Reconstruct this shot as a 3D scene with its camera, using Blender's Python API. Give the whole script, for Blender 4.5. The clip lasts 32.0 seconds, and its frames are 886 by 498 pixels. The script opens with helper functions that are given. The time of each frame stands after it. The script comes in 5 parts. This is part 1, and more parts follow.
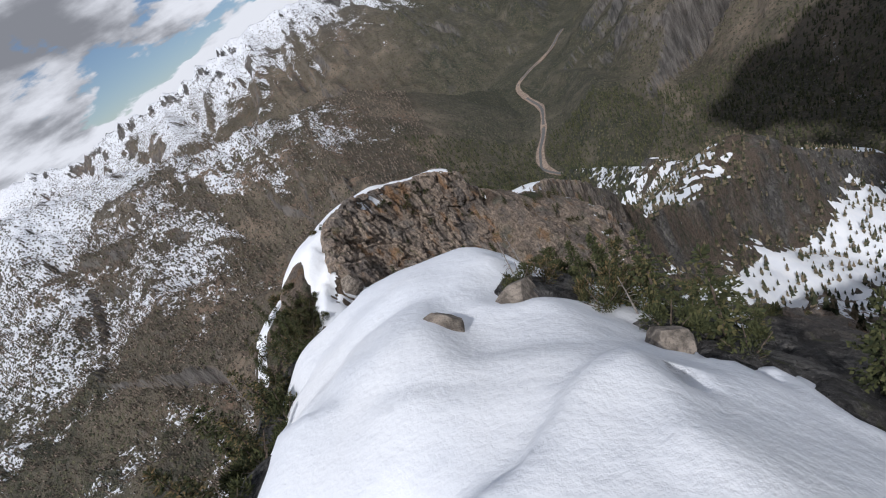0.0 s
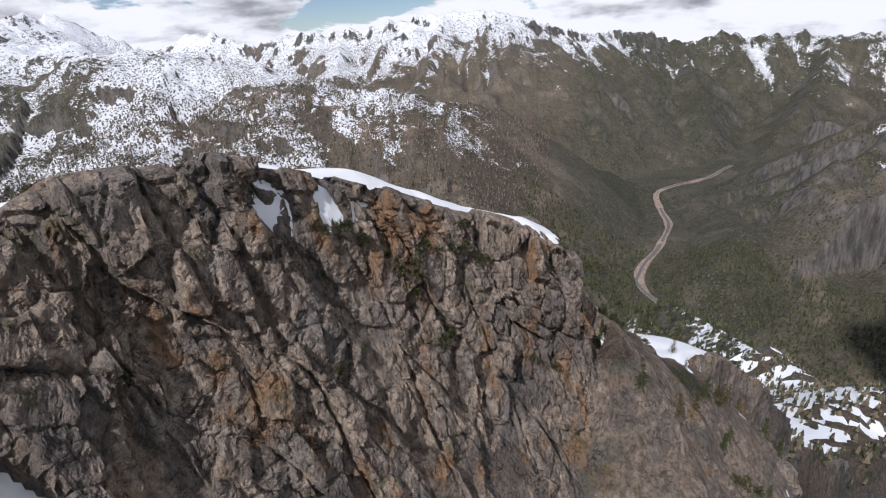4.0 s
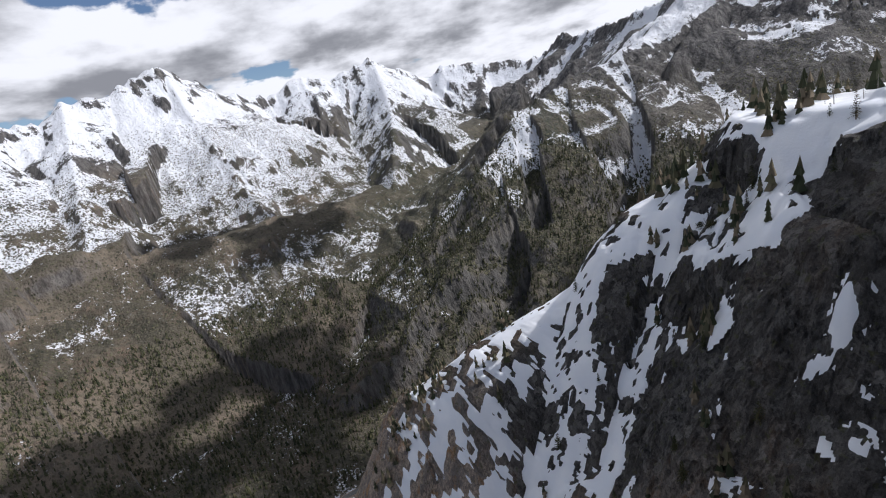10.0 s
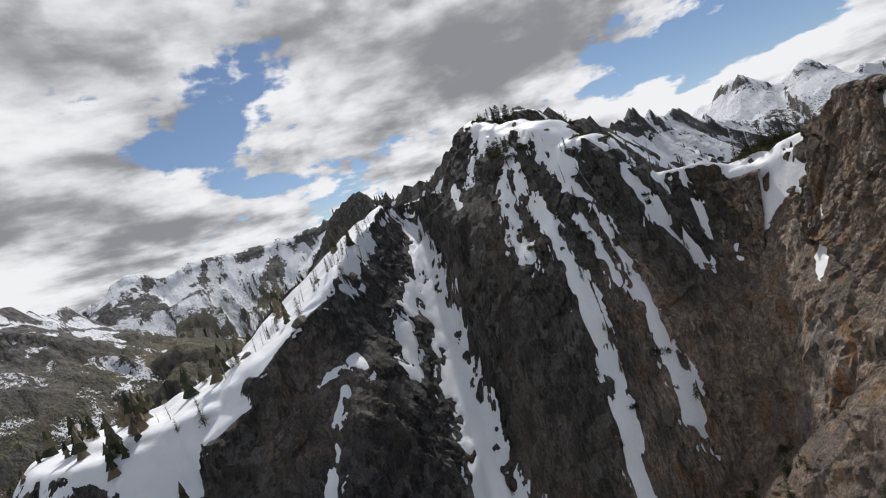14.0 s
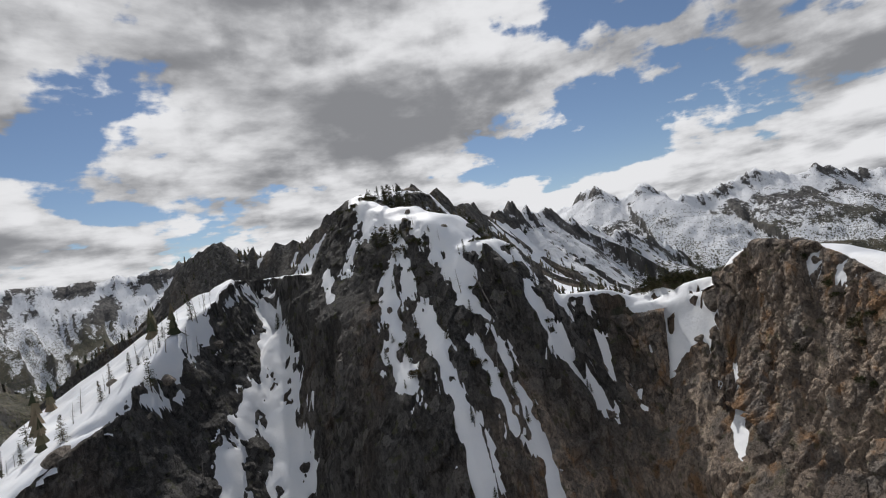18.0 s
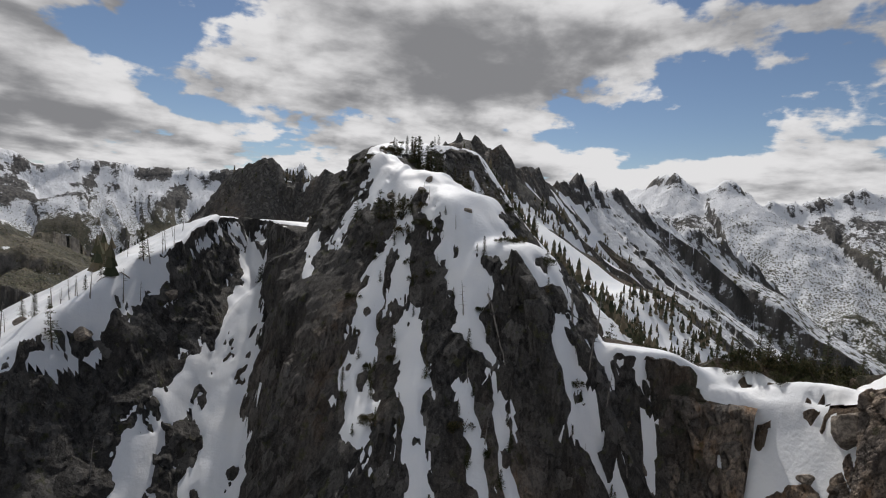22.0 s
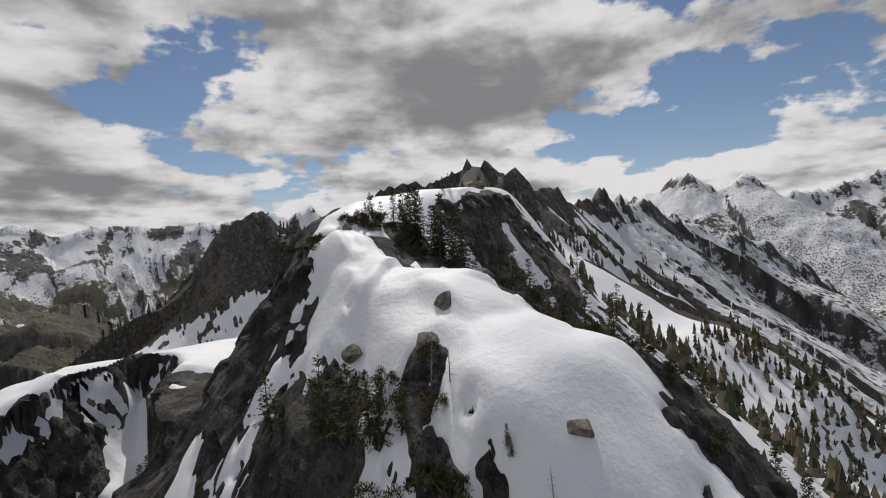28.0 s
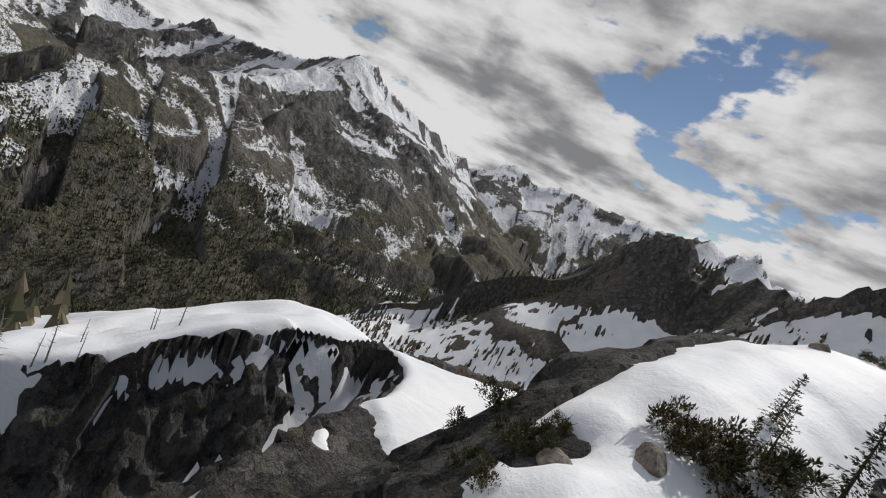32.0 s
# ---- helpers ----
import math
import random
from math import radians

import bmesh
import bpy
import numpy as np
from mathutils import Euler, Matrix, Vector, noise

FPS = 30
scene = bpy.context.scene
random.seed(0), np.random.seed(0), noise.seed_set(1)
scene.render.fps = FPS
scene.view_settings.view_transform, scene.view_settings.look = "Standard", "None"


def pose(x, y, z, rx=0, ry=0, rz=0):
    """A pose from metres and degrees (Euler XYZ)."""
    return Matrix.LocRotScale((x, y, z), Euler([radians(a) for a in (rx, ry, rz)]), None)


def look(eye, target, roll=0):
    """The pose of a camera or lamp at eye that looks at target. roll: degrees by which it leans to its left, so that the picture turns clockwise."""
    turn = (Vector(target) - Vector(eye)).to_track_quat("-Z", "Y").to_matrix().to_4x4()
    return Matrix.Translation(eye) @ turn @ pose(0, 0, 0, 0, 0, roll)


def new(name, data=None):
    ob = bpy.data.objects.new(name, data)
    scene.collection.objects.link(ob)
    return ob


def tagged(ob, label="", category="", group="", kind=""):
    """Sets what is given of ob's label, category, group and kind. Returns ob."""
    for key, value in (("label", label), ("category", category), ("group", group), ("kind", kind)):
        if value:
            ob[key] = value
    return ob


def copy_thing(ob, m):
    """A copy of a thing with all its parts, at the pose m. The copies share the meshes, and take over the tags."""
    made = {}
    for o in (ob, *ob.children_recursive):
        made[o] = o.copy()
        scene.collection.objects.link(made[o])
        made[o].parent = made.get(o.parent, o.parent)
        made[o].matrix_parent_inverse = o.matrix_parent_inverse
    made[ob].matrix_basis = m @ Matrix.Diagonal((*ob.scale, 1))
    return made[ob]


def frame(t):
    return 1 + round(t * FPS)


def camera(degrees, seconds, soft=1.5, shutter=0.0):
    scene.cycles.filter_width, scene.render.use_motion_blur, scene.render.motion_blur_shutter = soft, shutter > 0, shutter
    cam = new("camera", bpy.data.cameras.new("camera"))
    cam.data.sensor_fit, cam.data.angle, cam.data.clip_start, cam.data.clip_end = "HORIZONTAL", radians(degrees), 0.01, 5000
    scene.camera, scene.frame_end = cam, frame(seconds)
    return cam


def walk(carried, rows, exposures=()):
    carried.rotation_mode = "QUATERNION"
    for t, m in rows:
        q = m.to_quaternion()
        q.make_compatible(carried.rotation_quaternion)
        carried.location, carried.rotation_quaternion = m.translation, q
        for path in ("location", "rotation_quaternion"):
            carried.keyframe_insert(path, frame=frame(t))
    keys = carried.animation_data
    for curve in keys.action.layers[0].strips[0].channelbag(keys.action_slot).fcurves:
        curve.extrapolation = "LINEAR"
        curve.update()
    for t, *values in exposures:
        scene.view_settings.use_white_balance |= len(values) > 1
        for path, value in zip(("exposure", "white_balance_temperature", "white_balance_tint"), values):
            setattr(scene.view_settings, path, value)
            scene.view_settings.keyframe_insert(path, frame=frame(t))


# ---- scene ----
cam = camera(86.53, 32.0, soft=1.1)
PATH = [
    (0.0, pose(1.17, -14.45, 10.36, 56.90, 27.45, -19.10)),
    (0.5, pose(3.48, -7.92, 6.85, 59.23, 19.88, -13.69)),
    (1.0, pose(5.37, -1.24, 3.07, 61.41, 13.25, -7.37)),
    (1.5, pose(7.12, 6.24, -0.70, 63.31, 8.34, -1.88)),
    (2.0, pose(8.50, 14.72, -3.92, 64.55, 4.40, 1.41)),
    (2.5, pose(9.22, 23.72, -6.49, 65.07, 0.09, 5.09)),
    (4.5, pose(9.00, 59.50, -15.67, 68.22, 5.60, 2.09)),
    (5.0, pose(9.54, 68.46, -17.52, 71.52, 12.85, -4.55)),
    (5.5, pose(10.72, 77.06, -18.89, 75.27, 20.20, -12.54)),
    (6.0, pose(12.54, 84.34, -18.37, 75.82, 25.00, -24.55)),
    (6.5, pose(15.16, 91.71, -18.81, 73.10, 27.23, -39.23)),
    (7.0, pose(20.10, 98.64, -19.34, 69.51, 27.41, -51.39)),
    (7.5, pose(26.03, 105.28, -20.27, 68.37, 26.74, -58.57)),
    (8.0, pose(33.11, 111.58, -21.70, 69.68, 25.45, -66.73)),
    (8.5, pose(40.71, 116.91, -24.45, 71.07, 22.50, -77.73)),
    (9.0, pose(47.82, 120.41, -26.84, 71.70, 17.48, -92.75)),
    (9.5, pose(54.00, 123.04, -27.72, 71.72, 13.51, -109.66)),
    (10.0, pose(61.29, 124.14, -28.19, 72.82, 11.59, -124.80)),
    (10.5, pose(68.29, 124.60, -28.06, 75.75, 11.83, -136.45)),
    (11.0, pose(74.45, 124.83, -26.95, 78.46, 12.06, -148.79)),
    (11.5, pose(80.04, 122.88, -26.36, 80.12, 12.53, -162.48)),
    (12.0, pose(84.61, 120.77, -25.61, 80.82, 13.54, -175.75)),
    (12.5, pose(88.08, 117.63, -24.94, 82.33, 15.27, 173.37)),
    (13.0, pose(90.53, 114.64, -23.90, 84.47, 16.34, 164.47)),
    (13.5, pose(92.10, 111.78, -22.79, 85.47, 16.99, 156.93)),
    (14.0, pose(92.81, 108.89, -21.67, 86.65, 16.60, 151.00)),
    (14.5, pose(92.89, 106.06, -20.52, 87.46, 15.58, 147.24)),
    (16.5, pose(87.11, 96.07, -16.53, 89.72, 16.49, 137.01)),
    (17.0, pose(84.67, 94.20, -15.50, 90.53, 15.65, 135.36)),
    (17.5, pose(81.93, 92.41, -14.46, 90.81, 13.37, 134.91)),
    (18.0, pose(79.15, 90.72, -13.56, 91.12, 9.21, 135.64)),
    (18.5, pose(76.22, 89.07, -12.81, 91.38, 6.60, 136.20)),
    (19.0, pose(73.26, 87.17, -11.82, 90.95, 5.02, 136.51)),
    (19.5, pose(70.11, 85.30, -10.90, 90.31, 4.01, 136.73)),
    (20.0, pose(66.94, 83.50, -10.10, 89.83, 3.52, 136.94)),
    (20.5, pose(63.70, 81.50, -9.00, 88.53, 2.13, 137.11)),
    (21.0, pose(60.30, 79.38, -8.00, 87.16, 0.13, 138.38)),
    (21.5, pose(57.19, 77.18, -7.20, 86.06, -1.51, 140.41)),
    (22.0, pose(54.13, 74.90, -6.52, 85.44, -2.67, 142.49)),
    (22.5, pose(51.07, 72.26, -6.24, 84.98, -3.88, 144.33)),
    (23.0, pose(48.02, 69.34, -6.05, 84.19, -4.65, 145.65)),
    (23.5, pose(45.18, 66.04, -5.77, 83.97, -4.93, 146.52)),
    (24.0, pose(42.48, 62.39, -5.17, 84.34, -4.85, 147.41)),
    (24.5, pose(39.83, 58.40, -4.31, 85.26, -4.61, 147.84)),
    (25.0, pose(37.23, 54.14, -3.23, 86.13, -2.97, 147.32)),
    (25.5, pose(34.70, 49.88, -2.15, 87.01, -0.34, 145.78)),
    (26.0, pose(32.44, 45.95, -0.80, 88.29, 2.16, 144.42)),
    (26.5, pose(29.99, 41.98, 0.51, 88.68, 4.13, 143.61)),
    (28.5, pose(18.96, 25.88, 5.71, 88.53, 3.16, 144.38)),
    (29.0, pose(16.33, 21.98, 6.94, 88.31, 2.32, 145.08)),
    (29.5, pose(13.57, 17.95, 8.29, 88.25, 2.22, 146.15)),
    (30.0, pose(11.10, 14.23, 9.75, 88.40, 0.10, 149.74)),
    (30.5, pose(8.77, 9.88, 11.01, 88.49, -4.95, 157.85)),
    (31.0, pose(6.98, 6.44, 12.11, 87.21, -12.57, 168.97)),
    (31.5, pose(5.76, 2.17, 12.83, 83.46, -18.82, -176.87)),
    (32.0, pose(5.50, -2.45, 13.00, 80.01, -23.48, -165.41)),
]
EXPOSURES = [(0.0, -0.17, 6000, 13), (2.5, 0.02, 6050, 16), (4.6, 0.08, 5900, 15), (6.0, -0.08, 5450, 13), (8.0, 0.1, 5700, 14), (10.0, 0.08, 6050, 14), (13.0, 0.0, 6350, 12), (19.0, -0.22, 6400, 11), (26.0, -0.32, 6600, 12), (32.0, -0.34, 6500, 11)]
walk(cam, PATH, EXPOSURES)

# ---------------------------------------------------------------- light
SUN_AZ, SUN_EL = -148.0, 47.0
world = bpy.data.worlds.new("sky")
scene.world = world
world.use_nodes = True


def sky_nodes():
    nt = world.node_tree
    nt.nodes.clear()
    N = lambda kind, **kw: setup(nt.nodes.new(kind), **kw)
    out, bg = N("ShaderNodeOutputWorld"), N("ShaderNodeBackground")
    sky = N("ShaderNodeTexSky")
    sky.sky_type = "NISHITA"
    sky.sun_disc = False
    sky.sun_elevation = radians(SUN_EL)
    sky.sun_rotation = radians(SUN_AZ)
    sky.altitude = 2000
    sky.air_density, sky.dust_density, sky.ozone_density = 1.1, 0.6, 1.6
    geo = N("ShaderNodeTexCoord")
    sep = N("ShaderNodeSeparateXYZ")
    L = nt.links.new
    L(geo.outputs["Generated"], sep.inputs[0])
    M = lambda op, a, b=None, c=None: math_node(nt, op, a, b, c)
    # heaped cloud, seen from below: the view's way meets a level sheet
    up = M("ADD", M("MAXIMUM", sep.outputs[2], 0.0), 0.23)

    def deck(stretch):
        comb = N("ShaderNodeCombineXYZ")
        L(M("DIVIDE", M("MULTIPLY", sep.outputs[0], stretch), up), comb.inputs[0])
        L(M("DIVIDE", M("MULTIPLY", sep.outputs[1], stretch), up), comb.inputs[1])
        L(M("MULTIPLY", sep.outputs[2], 2.6), comb.inputs[2])
        n = N("ShaderNodeTexNoise")
        n.inputs["Scale"].default_value, n.inputs["Detail"].default_value = 1.35, 9
        n.inputs["Roughness"].default_value, n.inputs["Distortion"].default_value = 0.53, 0.05
        L(comb.outputs[0], n.inputs["Vector"])
        return n.outputs["Fac"]

    def ease(value, a, b):
        n = N("ShaderNodeMapRange")
        n.interpolation_type = "SMOOTHSTEP"
        n.inputs["From Min"].default_value, n.inputs["From Max"].default_value = a, b
        L(value, n.inputs["Value"])
        return n.outputs[0]

    def heap(az, el, wide):
        """Nearness to one way in the sky, 1 there and 0 past its width in degrees."""
        way = N("ShaderNodeVectorMath")
        way.operation = "DOT_PRODUCT"
        L(geo.outputs["Generated"], way.inputs[0])
        a, e = radians(az), radians(el)
        way.inputs[1].default_value = (math.sin(a) * math.cos(e), math.cos(a) * math.cos(e), math.sin(e))
        return ease(way.outputs["Value"], math.cos(radians(wide)), 1.0)

    here, above = deck(1.0), deck(0.90)
    billow = N("ShaderNodeTexNoise")
    billow.inputs["Scale"].default_value, billow.inputs["Detail"].default_value = 9.0, 5
    L(geo.outputs["Generated"], billow.inputs["Vector"])
    puff = M("MULTIPLY", M("ABSOLUTE", M("SUBTRACT", billow.outputs["Fac"], 0.5)), -0.36)
    low = ease(sep.outputs[2], 0.45, 0.0)
    grey = M("ADD", heap(-146, 21, 21), M("MULTIPLY", heap(150, 16, 45), 0.2))
    here = M("ADD", M("ADD", here, puff), M("ADD", M("ADD", M("MULTIPLY", low, 0.06), M("MULTIPLY", ease(sep.outputs[2], 0.10, -0.02), 0.12)), M("SUBTRACT", M("MULTIPLY", grey, 0.12), M("ADD", M("MULTIPLY", heap(-25, 32, 44), 0.10), M("ADD", M("MULTIPLY", heap(-106, 17, 17), 0.10), M("MULTIPLY", heap(181, 14, 14), 0.09))))))
    cover = ease(here, 0.43, 0.475)
    thick = M("ADD", M("MULTIPLY", M("SUBTRACT", here, 0.47), 1.0), M("MULTIPLY", M("SUBTRACT", billow.outputs["Fac"], 0.5), 0.30))
    under = ease(M("ADD", M("MULTIPLY", M("SUBTRACT", above, here), 1.7), M("ADD", thick, M("MULTIPLY", heap(-146, 19, 24), 0.20))), -0.06, 0.30)
    colour = N("ShaderNodeMix")
    colour.data_type = "RGBA"
    colour.inputs["A"].default_value = (11.9, 11.9, 11.9, 1)
    colour.inputs["B"].default_value = (3.6, 3.65, 3.8, 1)
    L(under, colour.inputs["Factor"])
    mix = N("ShaderNodeMix")
    mix.data_type = "RGBA"
    L(cover, mix.inputs["Factor"])
    L(sky.outputs[0], mix.inputs["A"])
    L(colour.outputs["Result"], mix.inputs["B"])
    L(mix.outputs["Result"], bg.inputs["Color"])
    bg.inputs["Strength"].default_value = 0.076
    L(bg.outputs[0], out.inputs[0])


def setup(node, **kw):
    for key, value in kw.items():
        node.inputs[key].default_value = value
    return node


def math_node(nt, op, a, b=None, c=None):
    n = nt.nodes.new("ShaderNodeMath")
    n.operation = op
    for k, v in enumerate((a, b, c)):
        if v is None:
            continue
        if isinstance(v, (int, float)):
            n.inputs[k].default_value = v
        else:
            nt.links.new(v, n.inputs[k])
    return n.outputs[0]


sky_nodes()
lamp = bpy.data.lights.new("sun", "SUN")
lamp.energy, lamp.angle, lamp.color = 3.5, radians(1.1), (1.0, 0.965, 0.91)
sun = new("sun", lamp)
to_sun = Vector((math.sin(radians(SUN_AZ)) * math.cos(radians(SUN_EL)), math.cos(radians(SUN_AZ)) * math.cos(radians(SUN_EL)), math.sin(radians(SUN_EL))))
sun.matrix_world = look(to_sun * 100, (0, 0, 0))

# ---------------------------------------------------------------- materials


class Nodes:
    """A material's node tree, built in short lines."""

    def __init__(self, name):
        self.mat = bpy.data.materials.new(name)
        self.mat.use_nodes = True
        self.nt = self.mat.node_tree
        self.nt.nodes.clear()
        self.out = self.nt.nodes.new("ShaderNodeOutputMaterial")
        self.bsdf = self.nt.nodes.new("ShaderNodeBsdfPrincipled")
        self.link(self.bsdf.outputs[0], self.out.inputs[0])
        self.bsdf.inputs["Specular IOR Level"].default_value = 0.3
        self.pos = self.nt.nodes.new("ShaderNodeNewGeometry").outputs["Position"]

    def link(self, a, b):
        self.nt.links.new(a, b)

    def put(self, socket, v):
        if isinstance(v, (int, float)):
            socket.default_value = v
        elif isinstance(v, tuple):
            socket.default_value = v if len(v) == 4 or socket.type == "VECTOR" else (*v, 1)
        else:
            self.link(v, socket)

    def math(self, op, a, b=None, c=None):
        return math_node(self.nt, op, a, b, c)

    def scaled(self, v, s):
        n = self.nt.nodes.new("ShaderNodeVectorMath")
        n.operation = "MULTIPLY"
        self.link(v, n.inputs[0])
        n.inputs[1].default_value = s
        return n.outputs[0]

    def noise(self, vec, scale, detail=4, rough=0.55, distort=0.0, out="Fac"):
        n = self.nt.nodes.new("ShaderNodeTexNoise")
        self.link(vec, n.inputs["Vector"])
        n.inputs["Scale"].default_value, n.inputs["Detail"].default_value = scale, detail
        n.inputs["Roughness"].default_value, n.inputs["Distortion"].default_value = rough, distort
        return n.outputs[out]

    def voronoi(self, vec, scale, feature="F1", out="Distance", random=1.0):
        n = self.nt.nodes.new("ShaderNodeTexVoronoi")
        n.feature = feature
        self.link(vec, n.inputs["Vector"])
        n.inputs["Scale"].default_value = scale
        n.inputs["Randomness"].default_value = random
        return n.outputs[out]

    def ramp(self, v, a, b, lo=0.0, hi=1.0):
        n = self.nt.nodes.new("ShaderNodeMapRange")
        n.interpolation_type = "SMOOTHSTEP"
        self.put(n.inputs["Value"], v)
        n.inputs["From Min"].default_value, n.inputs["From Max"].default_value = a, b
        n.inputs["To Min"].default_value, n.inputs["To Max"].default_value = lo, hi
        return n.outputs[0]

    def mix(self, f, a, b):
        n = self.nt.nodes.new("ShaderNodeMix")
        n.data_type = "RGBA"
        self.put(n.inputs["Factor"], f)
        self.put(n.inputs["A"], a)
        self.put(n.inputs["B"], b)
        return n.outputs["Result"]

    def split(self, v):
        n = self.nt.nodes.new("ShaderNodeSeparateXYZ")
        self.link(v, n.inputs[0])
        return n.outputs

    def attr(self, name, out="Fac"):
        n = self.nt.nodes.new("ShaderNodeAttribute")
        n.attribute_name = name
        return n.outputs[out]

    def normal_z(self):
        return self.split(self.nt.nodes.new("ShaderNodeNewGeometry").outputs["True Normal"])[2]

    def bump(self, h, strength, distance, then=None):
        n = self.nt.nodes.new("ShaderNodeBump")
        n.inputs["Strength"].default_value, n.inputs["Distance"].default_value = strength, distance
        self.link(h, n.inputs["Height"])
        if then is not None:
            self.link(then, n.inputs["Normal"])
        self.link(n.outputs[0], self.bsdf.inputs["Normal"])
        return n.outputs[0]

    def done(self, colour, rough=0.85):
        self.put(self.bsdf.inputs["Base Color"], colour)
        self.put(self.bsdf.inputs["Roughness"], rough)
        return self.mat


def rock_material():
    m = Nodes("cracked rock")
    tall = m.scaled(m.pos, (1.0, 1.0, 0.35))
    broad = m.noise(tall, 0.16, 5, 0.6)
    grain = m.noise(tall, 1.3, 6, 0.65)
    fine = m.noise(m.pos, 6.0, 4, 0.6)
    warp = m.nt.nodes.new("ShaderNodeVectorMath")
    warp.operation = "MULTIPLY_ADD"
    m.link(m.noise(m.pos, 0.35, 4, 0.6, 0.0, "Color"), warp.inputs[0])
    warp.inputs[1].default_value = (3.2, 3.2, 3.2)
    m.link(m.pos, warp.inputs[2])
    joints = m.voronoi(m.scaled(warp.outputs[0], (1, 1, 0.5)), 0.34, "DISTANCE_TO_EDGE")
    # joints: upright ones, level ones, and small chips
    upright = m.math("ABSOLUTE", m.math("SUBTRACT", m.noise(m.scaled(m.pos, (1, 1, 0.13)), 0.42, 3, 0.6, 0.4), 0.5))
    levels = m.math("ABSOLUTE", m.math("SUBTRACT", m.noise(m.scaled(m.pos, (0.28, 0.28, 1)), 0.5, 3, 0.6, 0.4), 0.5))
    broken = m.ramp(m.noise(m.pos, 0.5, 3, 0.6), 0.44, 0.58, 0.0, 0.03)
    cracks = m.math("MULTIPLY", m.ramp(joints, 0.0, 0.02, 0.65, 1.0), m.math("MULTIPLY", m.ramp(m.math("ADD", upright, broken), 0.0, 0.014, 0.2, 1.0), m.ramp(m.math("ADD", levels, broken), 0.0, 0.010, 0.4, 1.0)))
    tone = m.voronoi(m.scaled(warp.outputs[0], (1, 1, 0.6)), 0.5, "F1", "Color")
    grey = m.mix(m.ramp(grain, 0.35, 0.68), (0.020, 0.019, 0.019), (0.15, 0.143, 0.135))
    grey = m.mix(m.ramp(broad, 0.4, 0.7), grey, (0.074, 0.066, 0.059))
    rust = m.mix(m.ramp(grain, 0.36, 0.66), (0.27, 0.215, 0.175), (0.60, 0.475, 0.365))
    rust = m.mix(m.ramp(broad, 0.50, 0.62), rust, (0.22, 0.188, 0.165))
    rust = m.mix(m.ramp(m.noise(tall, 0.3, 4, 0.55), 0.54, 0.66), rust, (0.40, 0.24, 0.13))
    grey = m.mix(m.ramp(m.split(tone)[0], 0.1, 0.9, 0.0, 0.7), grey, m.mix(m.split(tone)[1], (0.030, 0.028, 0.027), (0.26, 0.245, 0.225)))
    rust = m.mix(m.ramp(m.split(tone)[2], 0.5, 0.95, 0.0, 0.6), rust, m.mix(m.split(tone)[1], (0.12, 0.105, 0.095), (0.34, 0.31, 0.28)))
    body = m.mix(m.attr("rust"), grey, rust)
    body = m.mix(m.ramp(m.noise(m.pos, 0.5, 4, 0.6), 0.58, 0.66, 0, 0.55), body, (0.10, 0.105, 0.04))
    soil = m.mix(m.ramp(grain, 0.35, 0.65), (0.085, 0.06, 0.042), (0.17, 0.125, 0.09))
    soil = m.mix(m.ramp(m.noise(m.pos, 0.22, 4, 0.6), 0.5, 0.62), soil, (0.055, 0.06, 0.03))
    body = m.mix(m.attr("soil"), body, soil)
    body = m.mix(m.math("SUBTRACT", 0.75, m.math("MULTIPLY", cracks, 0.75)), body, (0.018, 0.016, 0.015))
    pits = m.noise(m.scaled(m.pos, (1, 1, 0.6)), 2.9, 7, 0.72)
    body = m.mix(m.ramp(pits, 0.50, 0.40, 0.0, 0.4), body, (0.02, 0.018, 0.017))
    body = m.mix(m.ramp(fine, 0.55, 0.72, 0, 0.4), body, (0.34, 0.32, 0.29))
    h = m.math("ADD", m.math("ADD", grain, m.math("MULTIPLY", pits, 0.45)), m.math("MULTIPLY", cracks, 0.5))
    b = m.bump(h, 1.0, 1.2)
    m.bump(fine, 0.7, 0.16, b)
    return m.done(body, 0.9)


def snow_material():
    m = Nodes("spring snow")
    soft = m.noise(m.pos, 0.12, 4, 0.5)
    grit = m.noise(m.pos, 1.8, 5, 0.6)
    dirt = m.noise(m.pos, 0.9, 6, 0.7)
    c = m.mix(m.ramp(soft, 0.35, 0.7), (0.80, 0.82, 0.85), (0.88, 0.885, 0.89))
    c = m.mix(m.ramp(dirt, 0.66, 0.8, 0, 0.5), c, (0.45, 0.40, 0.34))
    b = m.bump(grit, 0.35, 0.22)
    m.bump(m.noise(m.pos, 9, 3, 0.6), 0.25, 0.04, b)
    m.bsdf.inputs["Subsurface Weight"].default_value = 0.0
    return m.done(c, 0.6)


